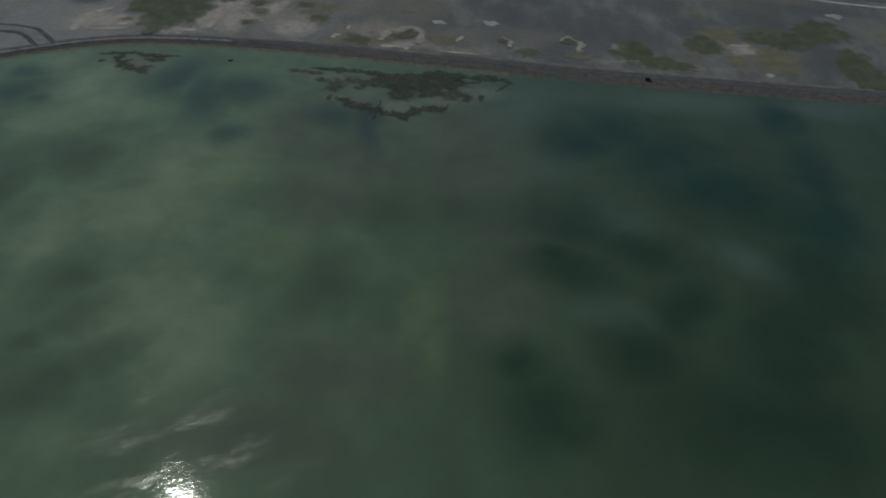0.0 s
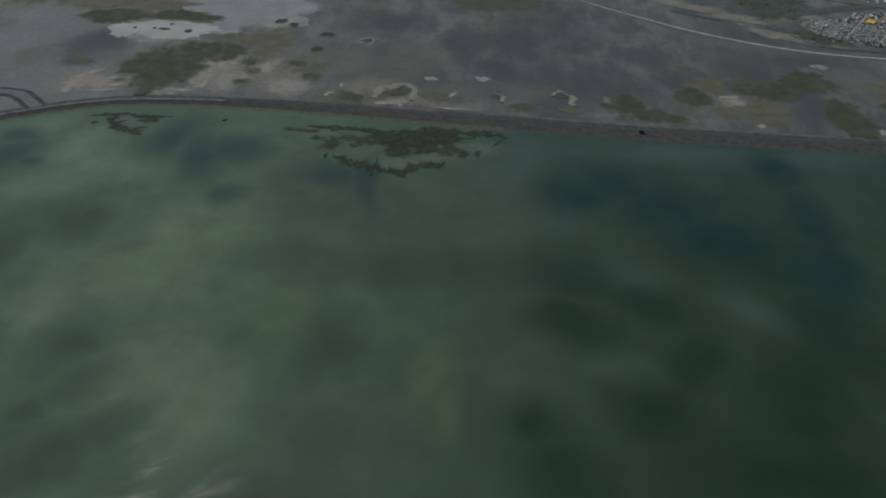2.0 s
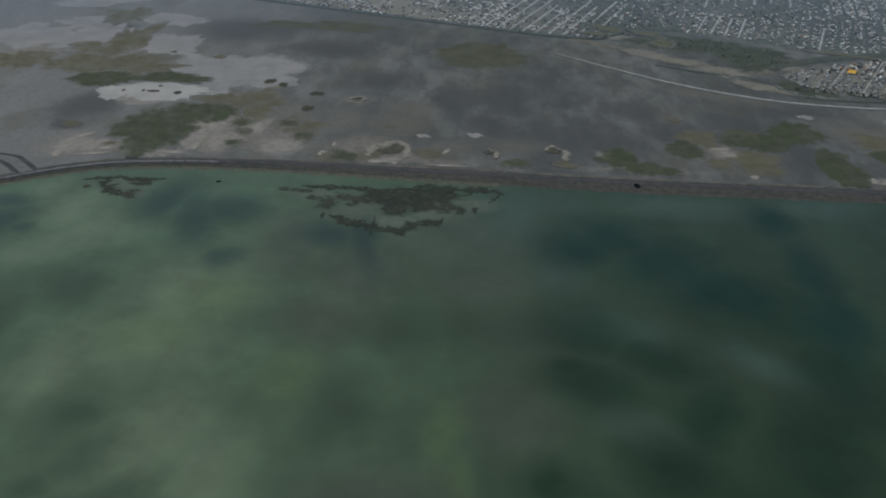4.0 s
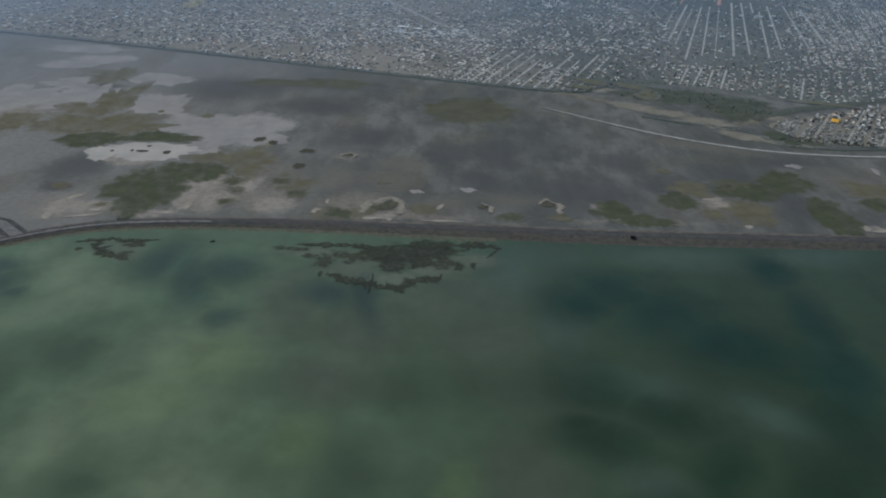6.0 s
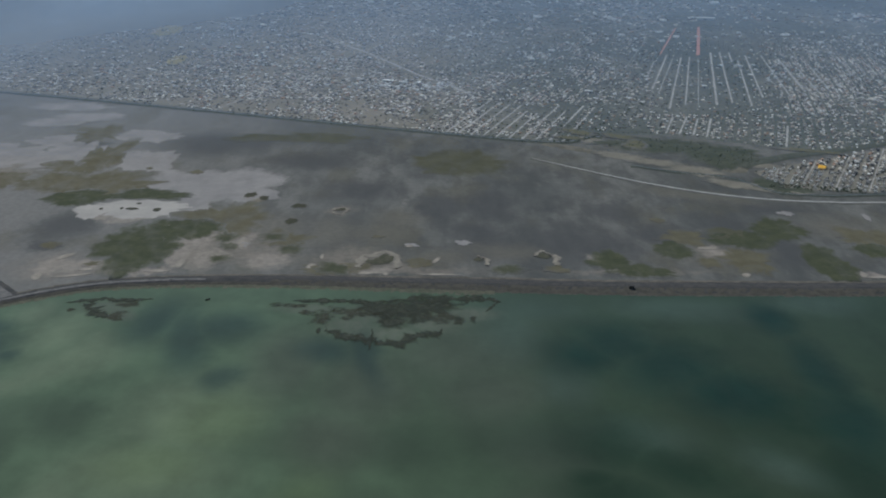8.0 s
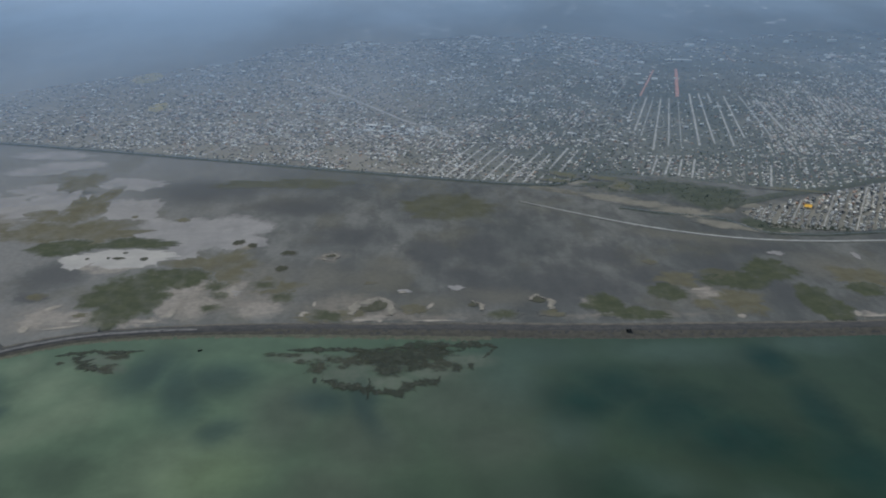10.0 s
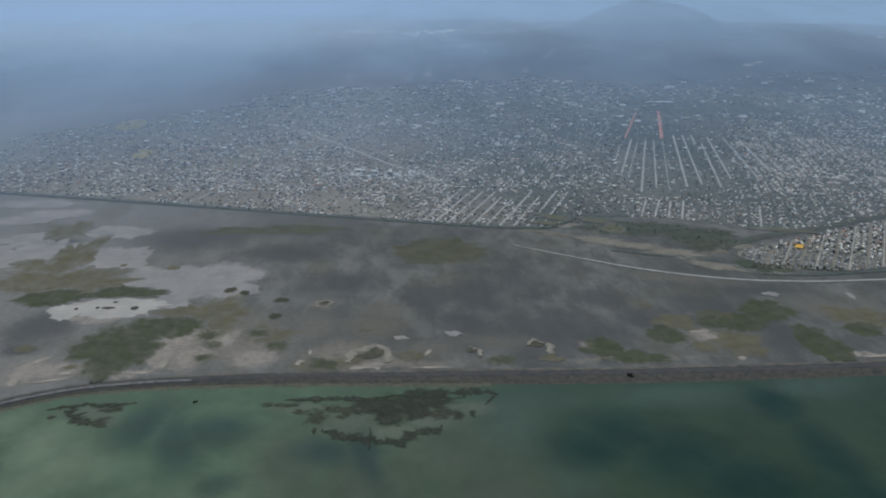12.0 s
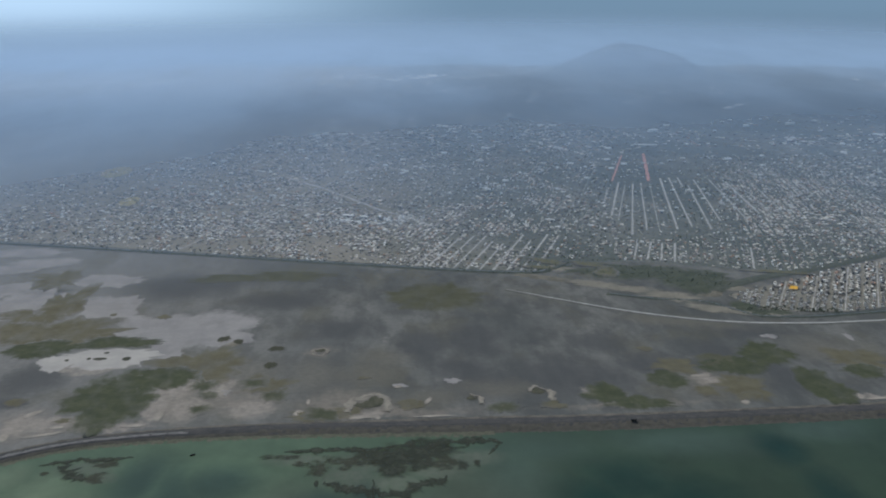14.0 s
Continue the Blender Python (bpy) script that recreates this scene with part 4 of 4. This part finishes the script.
for _ in range(12000):
    y = 1110 + 1000 * rng.uniform() ** 1.3
    x = rng.uniform(-0.46, 0.5) * y
    if y > edge_y(x) + 8 and not inside(quarter, (x, y)) and off_avenue((x, y)) and off_streets((x, y)) and rng.uniform() < 0.25 + 1.3 * wob(x / 60, y / 90, 15):
        crowns.append((x, y, rng.uniform(0.5, 1.3)))
for p in edge_line:
    if -800 < p.x < 190:
        for _ in range(7):
            crowns.append((p.x + rng.uniform(-5, 5), p.y + rng.uniform(-6, 6), rng.uniform(0.4, 1.1)))


def block_mesh(name, rows, mat):
    a = np.array(rows)
    n = len(a)
    c, s = np.cos(a[:, 5]), np.sin(a[:, 5])
    verts = np.zeros((n, 8, 3), np.float32)
    for k, (dx, dy) in enumerate(((-1, -1), (1, -1), (1, 1), (-1, 1))):
        lx, ly = dx * a[:, 2] / 2, dy * a[:, 3] / 2
        for z in (0, 1):
            verts[:, k + 4 * z, 0] = a[:, 0] + c * lx + s * ly
            verts[:, k + 4 * z, 1] = a[:, 1] - s * lx + c * ly
            verts[:, k + 4 * z, 2] = z * a[:, 4] + 0.05
    f = np.array([(4, 5, 6, 7), (0, 1, 5, 4), (1, 2, 6, 5), (2, 3, 7, 6), (3, 0, 4, 7)])
    faces = (f[None] + 8 * np.arange(n)[:, None, None]).reshape(-1, 4)
    return link(name, verts.reshape(-1, 3).tolist(), faces.tolist(), mat)


def shed_mesh(name, rows, mat):
    """Long low sheds with gabled roofs: x, y, length, depth, height, turn."""
    a = np.array(rows)
    n = len(a)
    c, s = np.cos(a[:, 5]), np.sin(a[:, 5])
    verts = np.zeros((n, 10, 3), np.float32)
    corners = ((-1, -1, 0), (1, -1, 0), (1, 1, 0), (-1, 1, 0), (-1, -1, 1), (1, -1, 1), (1, 1, 1), (-1, 1, 1), (-1, 0, 2), (1, 0, 2))
    for k, (dx, dy, z) in enumerate(corners):
        lx, ly = dx * a[:, 2] / 2, dy * a[:, 3] / 2
        verts[:, k, 0] = a[:, 0] + c * lx + s * ly
        verts[:, k, 1] = a[:, 1] - s * lx + c * ly
        verts[:, k, 2] = (0.1, 0.1 + a[:, 4], 0.1 + a[:, 4] + 0.22 * a[:, 3])[z]
    faces = []
    for k in range(n):
        o = 10 * k
        faces += [(o, o + 1, o + 5, o + 4), (o + 2, o + 3, o + 7, o + 6), (o + 1, o + 2, o + 6, o + 9, o + 5), (o + 3, o, o + 4, o + 8, o + 7),
                  (o + 4, o + 5, o + 9, o + 8), (o + 6, o + 7, o + 8, o + 9)]
    return link(name, verts.reshape(-1, 3).tolist(), faces, mat)


def crown_mesh(name, rows, mat):
    a = np.array(rows)
    n = len(a)
    base = np.array([(0, 0, 1.5), (1, 0, 0.7), (0.2, 0.95, 0.8), (-0.9, 0.5, 0.65), (-0.75, -0.7, 0.8), (0.35, -0.95, 0.7), (0, 0, 0)])
    f = np.array([(0, 1, 2), (0, 2, 3), (0, 3, 4), (0, 4, 5), (0, 5, 1), (6, 2, 1), (6, 3, 2), (6, 4, 3), (6, 5, 4), (6, 1, 5)])
    v = base[None] * a[:, 2][:, None, None] * rng.uniform(0.65, 1.3, (n, 7, 3))
    t = rng.uniform(0, 6.28, n)
    c, s = np.cos(t)[:, None], np.sin(t)[:, None]
    verts = np.stack([a[:, 0][:, None] + c * v[..., 0] - s * v[..., 1], a[:, 1][:, None] + s * v[..., 0] + c * v[..., 1], v[..., 2] + 0.1], -1)
    faces = (f[None] + 7 * np.arange(n)[:, None, None]).reshape(-1, 3)
    return link(name, verts.reshape(-1, 3).tolist(), faces.tolist(), mat)


tagged(block_mesh("city_houses", blocks, HOUSES), "endless low grey and white flat-roofed houses", "houses", kind="stuff")
tagged(crown_mesh("city_trees", crowns, TREES), "dark green trees scattered among the houses", "trees", kind="stuff")


sheds = []
for cx, cy, rx, ry, n in ((-85, 1385, 45, 26, 46), (-5, 1384, 40, 30, 46), (160, 1640, 60, 60, 40), (-330, 1400, 90, 50, 30), (-210, 1560, 70, 60, 36), (560, 1480, 60, 90, 40)):
    for _ in range(n):
        sheds.append((cx + rx * rng.normal() * 0.6, cy + ry * rng.normal() * 0.6, rng.uniform(2.5, 6.0), rng.uniform(2.2, 4.0), 1.3, radians(rng.choice([20, 110]) + rng.uniform(-8, 8))))
for _ in range(3000):
    y = 1450 + 2850 * rng.uniform() ** 0.9
    x = rng.uniform(-0.54, 0.58) * y
    if ((x - 1050) / 900) ** 2 + ((y - 3000) / 800) ** 2 < 1 and rng.uniform() < 0.8:
        continue
    if rng.uniform() < 0.35 + 1.2 * wob(x / 240, y / 400, 12):
        g = rng.choice([2.0, 3.0, 4.0, 6.0]) * rng.uniform(0.8, 1.2) * (y / 1700) ** 1.5
        sheds.append((x, y, g * rng.uniform(0.7, 1.9), g * rng.uniform(0.9, 1.5), 1.6, radians(rng.uniform(-25, 25))))
for _ in range(110):
    y = 2300 + 2100 * rng.uniform()
    x = rng.uniform(-0.42, 0.45) * y
    if wob(x / 300, y / 500, 21) > -0.05:
        sheds.append((x, y, rng.uniform(10, 34) * y / 3300, rng.uniform(9, 20) * y / 3300, 4.0, radians(rng.uniform(-12, 12))))
tagged(shed_mesh("far_sheds", sheds, SHEDS), "bright white-roofed sheds scattered over the far city", "sheds", kind="stuff")


def street(x0, y0, x1, y1, w, mat, label):
    d = Vector((x1 - x0, y1 - y0, 0))
    line = [Vector((x0, y0, 0.3)) + d * k / 24 for k in range(25)]
    tagged(band("street", line, ((-w / 2, 0), (0, 0.04), (w / 2, 0)), mat, None, 0.5), label, "street", kind="structure")


u, v = along(20.2)
for k in range(-40, 2):
    p = np.array((125, 1095)) + v * k * PITCH
    s0 = (edge_y(p[0]) - p[1]) / u[1] + 6
    if rng.uniform() < (1.0 if k > -9 else 0.22):
        q0, q1 = p + u * s0, p + u * (s0 + (rng.uniform(120, 190) if k > -9 else rng.uniform(30, 90)))
        street(*q0, *q1, rng.uniform(2.4, 3.4) if k > -9 else rng.uniform(1.2, 2.2), STREET, "pale straight street between rows of low houses")
for x0, y0, x1, y1, w in FAN:
    street(x0, y0, x1, y1, w * 0.78, STREET, "pale straight street between rows of low houses")
street(376, 1661, 467, 1945, 3.0, REDSTREET, "narrow reddish street in the far part of the city")
street(439, 1655, 517, 1963, 6.0, REDSTREET, "wide reddish street in the far part of the city")
for x0, y0, x1, y1 in LANES:
    street(x0, y0, x1, y1, 2.6, STREET, "short pale street between rows of low houses")
avenue = glide(MAIN, 60)
tagged(band("avenue", [p + Vector((0, 0, 0.35)) for p in avenue], ((-2.6, 0), (0, 0.05), (2.6, 0)), STREET, None, 2.4), "wide pale avenue through the city", "street", kind="structure")
cross_line = glide([(352, 1275), (430, 1240), (517, 1203), (640, 1165)], 40)
tagged(band("avenue", [p + Vector((0, 0, 0.35)) for p in cross_line], ((-1.0, 0), (0, 0.05), (1.0, 0)), GRAVEL, None, 1.2), "pale cross street in the city", "street", kind="structure")
u, v = along(27.4)
for k in range(-4, 18):
    p = np.array((436, 940)) + v * (k - 3) * PITCH
    run = [s for s in range(-60, 200, 4) if keep_quarter(p + u * s)]
    if len(run) > 3 and k % 2:
        q0, q1 = p + u * run[0], p + u * run[-1]
        street(*q0, *q1, 1.3, STREET, "narrow street of the quarter by the canal")


def hall(x, y, w, d, h, turn, roof_mat, label, name="warehouse"):
    """A large low hall with a shallow gabled roof."""
    ob = tagged(new(name), label, "building", "large halls in the city")
    ob.matrix_basis = pose(x, y, 0.1, 0, 0, -turn)
    bm = bmesh.new()
    box(bm, 0, 0, 0, w, d, h)
    part("wall", bm, WHITEWALL, ob)
    bm = bmesh.new()
    o = 0.3
    vs = [bm.verts.new(c) for c in ((-w / 2 - o, -d / 2 - o, h), (w / 2 + o, -d / 2 - o, h), (w / 2 + o, d / 2 + o, h), (-w / 2 - o, d / 2 + o, h),
                                    (-w / 2 - o, 0, h + d * 0.12), (w / 2 + o, 0, h + d * 0.12))]
    for f in ((0, 1, 5, 4), (2, 3, 4, 5), (0, 4, 3), (1, 2, 5), (3, 2, 1, 0)):
        bm.faces.new([vs[k] for k in f])
    part("roof", bm, roof_mat, ob)
    bm = bmesh.new()
    box(bm, 0, -d / 2 - 0.03, 0, min(3, w * 0.3), 0.1, h * 0.7)
    part("door", bm, WOOD, ob)
    return ob


WHITEWALL = plain("pale plaster", (0.50, 0.49, 0.47), (0.60, 0.59, 0.56), 2)
hall(408.5, 1001, 7.4, 12.5, 1.6, 27.4, ORANGE, "low hall with a bright orange-yellow roof", "orange_roofed_hall")
hall(556, 2064, 40, 9, 4, 14, WHITE, "long white-roofed hall at the end of the reddish streets")
hall(530, 2070, 7, 8, 4, 14, WHITE, "small white-roofed hall in the far city")
hall_rng = random.Random(12)
for x, y, w, d in ((-74, 1412, 16, 7), (-52, 1402, 12, 6), (-30, 1400, 9, 5), (-296, 1590, 8, 6), (-283, 1588, 6, 6), (-434, 1660, 7, 6), (-300, 1360, 5, 5), (240, 2150, 14, 6),
                   (-560, 1700, 8, 6), (-190, 2838, 40, 14), (-520, 2930, 40, 14), (-517, 4300, 60, 22), (-590, 3900, 60, 22), (-380, 3250, 16, 12),
                   (-620, 3000, 14, 14), (60, 2950, 16, 14), (700, 2400, 14, 10), (900, 2500, 12, 10)):
    hall(x, y, w, d, 3.0, hall_rng.choice((14, 20, 104)), WHITE, "white-roofed hall among the far houses")
for _ in range(150):
    y = hall_rng.uniform(1350, 4200)
    x = hall_rng.uniform(-0.33, 0.45) * y
    g = hall_rng.uniform(3.5, 7) * y / 1500
    hall(x, y, g, g * hall_rng.uniform(0.5, 1.0), 3.0, hall_rng.choice((14, 20, 104)), WHITE, "white-roofed hall among the far houses")
for x, y, rx, ry in ((-505, 1845, 26, 60), (-418, 1560, 14, 36)):
    bm = bmesh.new()
    bmesh.ops.create_circle(bm, cap_ends=True, segments=40, radius=1, matrix=Matrix.Translation((x, y, 0.5)) @ Matrix.Diagonal((rx, ry, 1, 1)))
    for w in bm.verts:
        w.co.xy += Vector((wob(w.co.x / 20, w.co.y / 20), wob(w.co.y / 20, w.co.x / 20))) * rx * 0.2
    tagged(part("field", bm, FIELD, None), "dry yellow open field among the houses", "field", kind="structure")


def house(w, d, h, storeys, tank, seed):
    """A small flat-roofed house with parapet, door and windows; origin at its base."""
    rnd = random.Random(seed)
    ob = new("house")
    bm = bmesh.new()
    box(bm, 0, 0, 0, w, d, h)
    part("wall", bm, WALLS, ob)
    bm = bmesh.new()
    box(bm, 0, 0, h, w + 0.1, d + 0.1, 0.12)
    for x, y, a, b in ((0, d / 2, w + 0.1, 0.12), (0, -d / 2, w + 0.1, 0.12), (w / 2, 0, 0.12, d - 0.1), (-w / 2, 0, 0.12, d - 0.1)):
        box(bm, x, y, h + 0.12, a, b, 0.22)
    part("roof", bm, ROOFS, ob)
    bm = bmesh.new()
    box(bm, w * 0.22, -d / 2 - 0.02, 0, 0.36, 0.06, 0.7)
    part("door", bm, WOOD, ob)
    for k in range(storeys):
        for x in (-0.25, 0.2)[: 1 + (k > 0)]:
            bm = bmesh.new()
            box(bm, w * x, -d / 2 - 0.02, 0.35 + k * 0.75, 0.5, 0.06, 0.36)
            part("window", bm, PANE, ob)
    if tank:
        bm = bmesh.new()
        bmesh.ops.create_cone(bm, cap_ends=True, segments=8, radius1=0.28, radius2=0.24, depth=0.5, matrix=Matrix.Translation((w * 0.25, d * 0.2, h + 0.4)))
        part("water_tank", bm, BLACK, ob)
    return ob


near_lots.sort(key=lambda r: (r[0] - 20) ** 2 + r[1] ** 2)
models = [house(w, d, h, n, t, k) for k, (w, d, h, n, t) in enumerate(
    ((1.8, 2.8, 0.8, 1, True), (2.1, 3.2, 0.95, 1, True), (1.9, 2.6, 0.8, 1, False), (2.3, 3.0, 0.95, 1, False), (1.6, 3.4, 0.8, 1, True), (2.1, 2.4, 1.45, 2, True)))]
words = ("one-storey grey flat-roofed house with a rooftop tank", "tall one-storey flat-roofed house with a rooftop tank", "low one-storey flat-roofed concrete house",
         "wide one-storey flat-roofed concrete house", "narrow one-storey house with a rooftop tank", "two-storey square house with a rooftop tank")
for k, (x, y, w) in enumerate(near_lots[:290]):
    m = pose(x, y, 0.14, 0, 0, -27.4 + hall_rng.choice((90, -90, 0, 90, -90)) + hall_rng.uniform(-9, 9))
    j = hall_rng.randrange(6) if k >= 6 else k
    if k < 6:
        ob = models[j]
        ob.matrix_basis = m
    else:
        ob = copy_thing(models[j], m)
    tagged(ob, words[j], "house", "houses of the quarter by the canal")
rest = [(x, y, w, rng.uniform(3.6, 5.2), rng.choice([1.1, 2.0, 2.8]), radians(27.4)) for x, y, w in near_lots[290:]]
if rest:
    tagged(block_mesh("quarter_houses", rest, HOUSES), "more low flat-roofed houses of the quarter", "houses", kind="stuff")


# ---- hill, haze and distance ----
def build_hill(cx, cy, rx, ry, top):
    verts, faces = [], []
    n = 56
    for i in range(n + 1):
        for j in range(n + 1):
            a, b = i / n * 2 - 1, j / n * 2 - 1
            r = math.hypot(a, b)
            h = top * (0.5 + 0.5 * cos(pi * min(1, r))) ** 0.62 * (1 + 0.16 * wob(a * 2.5, b * 2.5, 4)) + 13 * wob(a * 9, b * 9, 1) * max(0, 1 - r)
            verts.append((cx + a * rx, cy + b * ry, h - 1.5))
    for i in range(n):
        for j in range(n):
            k = i * (n + 1) + j
            faces.append((k, k + n + 1, k + n + 2, k + 1))
    tagged(link("hill", verts, faces, SCRUB, smooth=True), "broad dark scrub-covered hill beyond the city" if top > 100 else "low wooded foot of the hill beyond the city", "hill", kind="structure")


build_hill(1010, 3950, 390, 400, 136)
build_hill(1080, 3800, 950, 470, 36)


def build_cover_ridge():
    """A low ridge added to hide the backdrop's shadow on the far ground."""
    verts, faces = [], []
    xs = list(range(-4200, 4201, 60))
    for x in xs:
        top = 31 + 16 * max(-0.3, wob(x / 500, 3.0)) + 5 * wob(x / 130, 8.0)
        bow = 4560 - (math.sqrt(4560**2 - min(4300, abs(x)) ** 2) if abs(x) < 4500 else 0)
        for y, f in ((4180, -0.05), (4290, 0.35), (4390, 0.8), (4450, 1.0), (4520, 0.7), (4600, -0.1)):
            verts.append((x, y - bow, top * f + (3 * wob(x / 90, y / 90, 2) if 0 < f else 0)))
    for i in range(len(xs) - 1):
        for j in range(5):
            a = i * 6 + j
            faces.append((a, a + 6, a + 7, a + 1))
    tagged(link("far_rise", verts, faces, CITY, smooth=True), "low ridge added to hide the shadowed far edge of the plain", "hill", kind="structure")


build_cover_ridge()


def build_haze_sheet():
    """A tilted sheet added over the far city; painted haze, more opaque with distance."""
    m = bpy.data.materials.new("haze sheet tint")
    m.use_nodes = True
    nt = m.node_tree
    nt.nodes.clear()
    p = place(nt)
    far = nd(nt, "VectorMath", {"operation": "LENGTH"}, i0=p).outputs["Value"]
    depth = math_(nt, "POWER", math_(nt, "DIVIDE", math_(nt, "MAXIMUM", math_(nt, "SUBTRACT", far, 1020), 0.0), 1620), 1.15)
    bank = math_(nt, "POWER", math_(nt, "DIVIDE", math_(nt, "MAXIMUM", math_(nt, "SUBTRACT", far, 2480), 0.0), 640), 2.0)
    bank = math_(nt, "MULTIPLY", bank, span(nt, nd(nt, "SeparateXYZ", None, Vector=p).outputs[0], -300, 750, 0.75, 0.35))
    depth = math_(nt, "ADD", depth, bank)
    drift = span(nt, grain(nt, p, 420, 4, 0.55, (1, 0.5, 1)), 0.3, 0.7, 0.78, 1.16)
    # denser westwards, so the sun side's brighter haze is painted in
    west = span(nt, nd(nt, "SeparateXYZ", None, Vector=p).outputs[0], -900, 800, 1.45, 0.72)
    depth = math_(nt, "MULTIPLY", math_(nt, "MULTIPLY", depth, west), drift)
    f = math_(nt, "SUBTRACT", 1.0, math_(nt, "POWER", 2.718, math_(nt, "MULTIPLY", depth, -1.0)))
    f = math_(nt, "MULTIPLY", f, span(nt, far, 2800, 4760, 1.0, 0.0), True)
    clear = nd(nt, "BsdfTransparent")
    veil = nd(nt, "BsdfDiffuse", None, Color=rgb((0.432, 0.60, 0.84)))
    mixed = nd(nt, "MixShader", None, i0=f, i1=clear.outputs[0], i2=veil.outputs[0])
    out = nd(nt, "OutputMaterial", None, Surface=mixed.outputs[0])
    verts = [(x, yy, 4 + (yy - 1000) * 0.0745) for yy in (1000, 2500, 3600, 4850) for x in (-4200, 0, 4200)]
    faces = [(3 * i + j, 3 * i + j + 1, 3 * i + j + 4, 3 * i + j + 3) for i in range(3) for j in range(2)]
    tagged(link("smog_bank", verts, faces, m), "tilted translucent blue-grey sheet standing in for haze over the far city", "haze", kind="structure")


build_haze_sheet()


def build_backdrop():
    m = bpy.data.materials.new("hazy distance")
    m.use_nodes = True
    nt = m.node_tree
    nt.nodes.clear()
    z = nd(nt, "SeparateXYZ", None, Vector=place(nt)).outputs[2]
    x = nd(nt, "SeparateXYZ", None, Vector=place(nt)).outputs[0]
    # haze painted as glow on the wall: brighter upwards and on the sun's side
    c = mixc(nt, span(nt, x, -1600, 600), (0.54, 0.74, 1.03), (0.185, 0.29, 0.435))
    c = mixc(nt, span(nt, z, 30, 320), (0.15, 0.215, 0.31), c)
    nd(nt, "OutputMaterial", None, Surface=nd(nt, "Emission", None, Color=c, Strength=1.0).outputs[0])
    verts, n = [], 40
    for k in range(n + 1):
        a = radians(-75 + 150 * k / n)
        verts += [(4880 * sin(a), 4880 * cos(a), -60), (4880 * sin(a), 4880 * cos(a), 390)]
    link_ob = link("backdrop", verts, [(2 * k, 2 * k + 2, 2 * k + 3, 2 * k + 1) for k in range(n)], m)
    tagged(link_ob, "glowing backdrop painted pale blue as haze at the horizon", "sky", kind="structure")


build_backdrop()
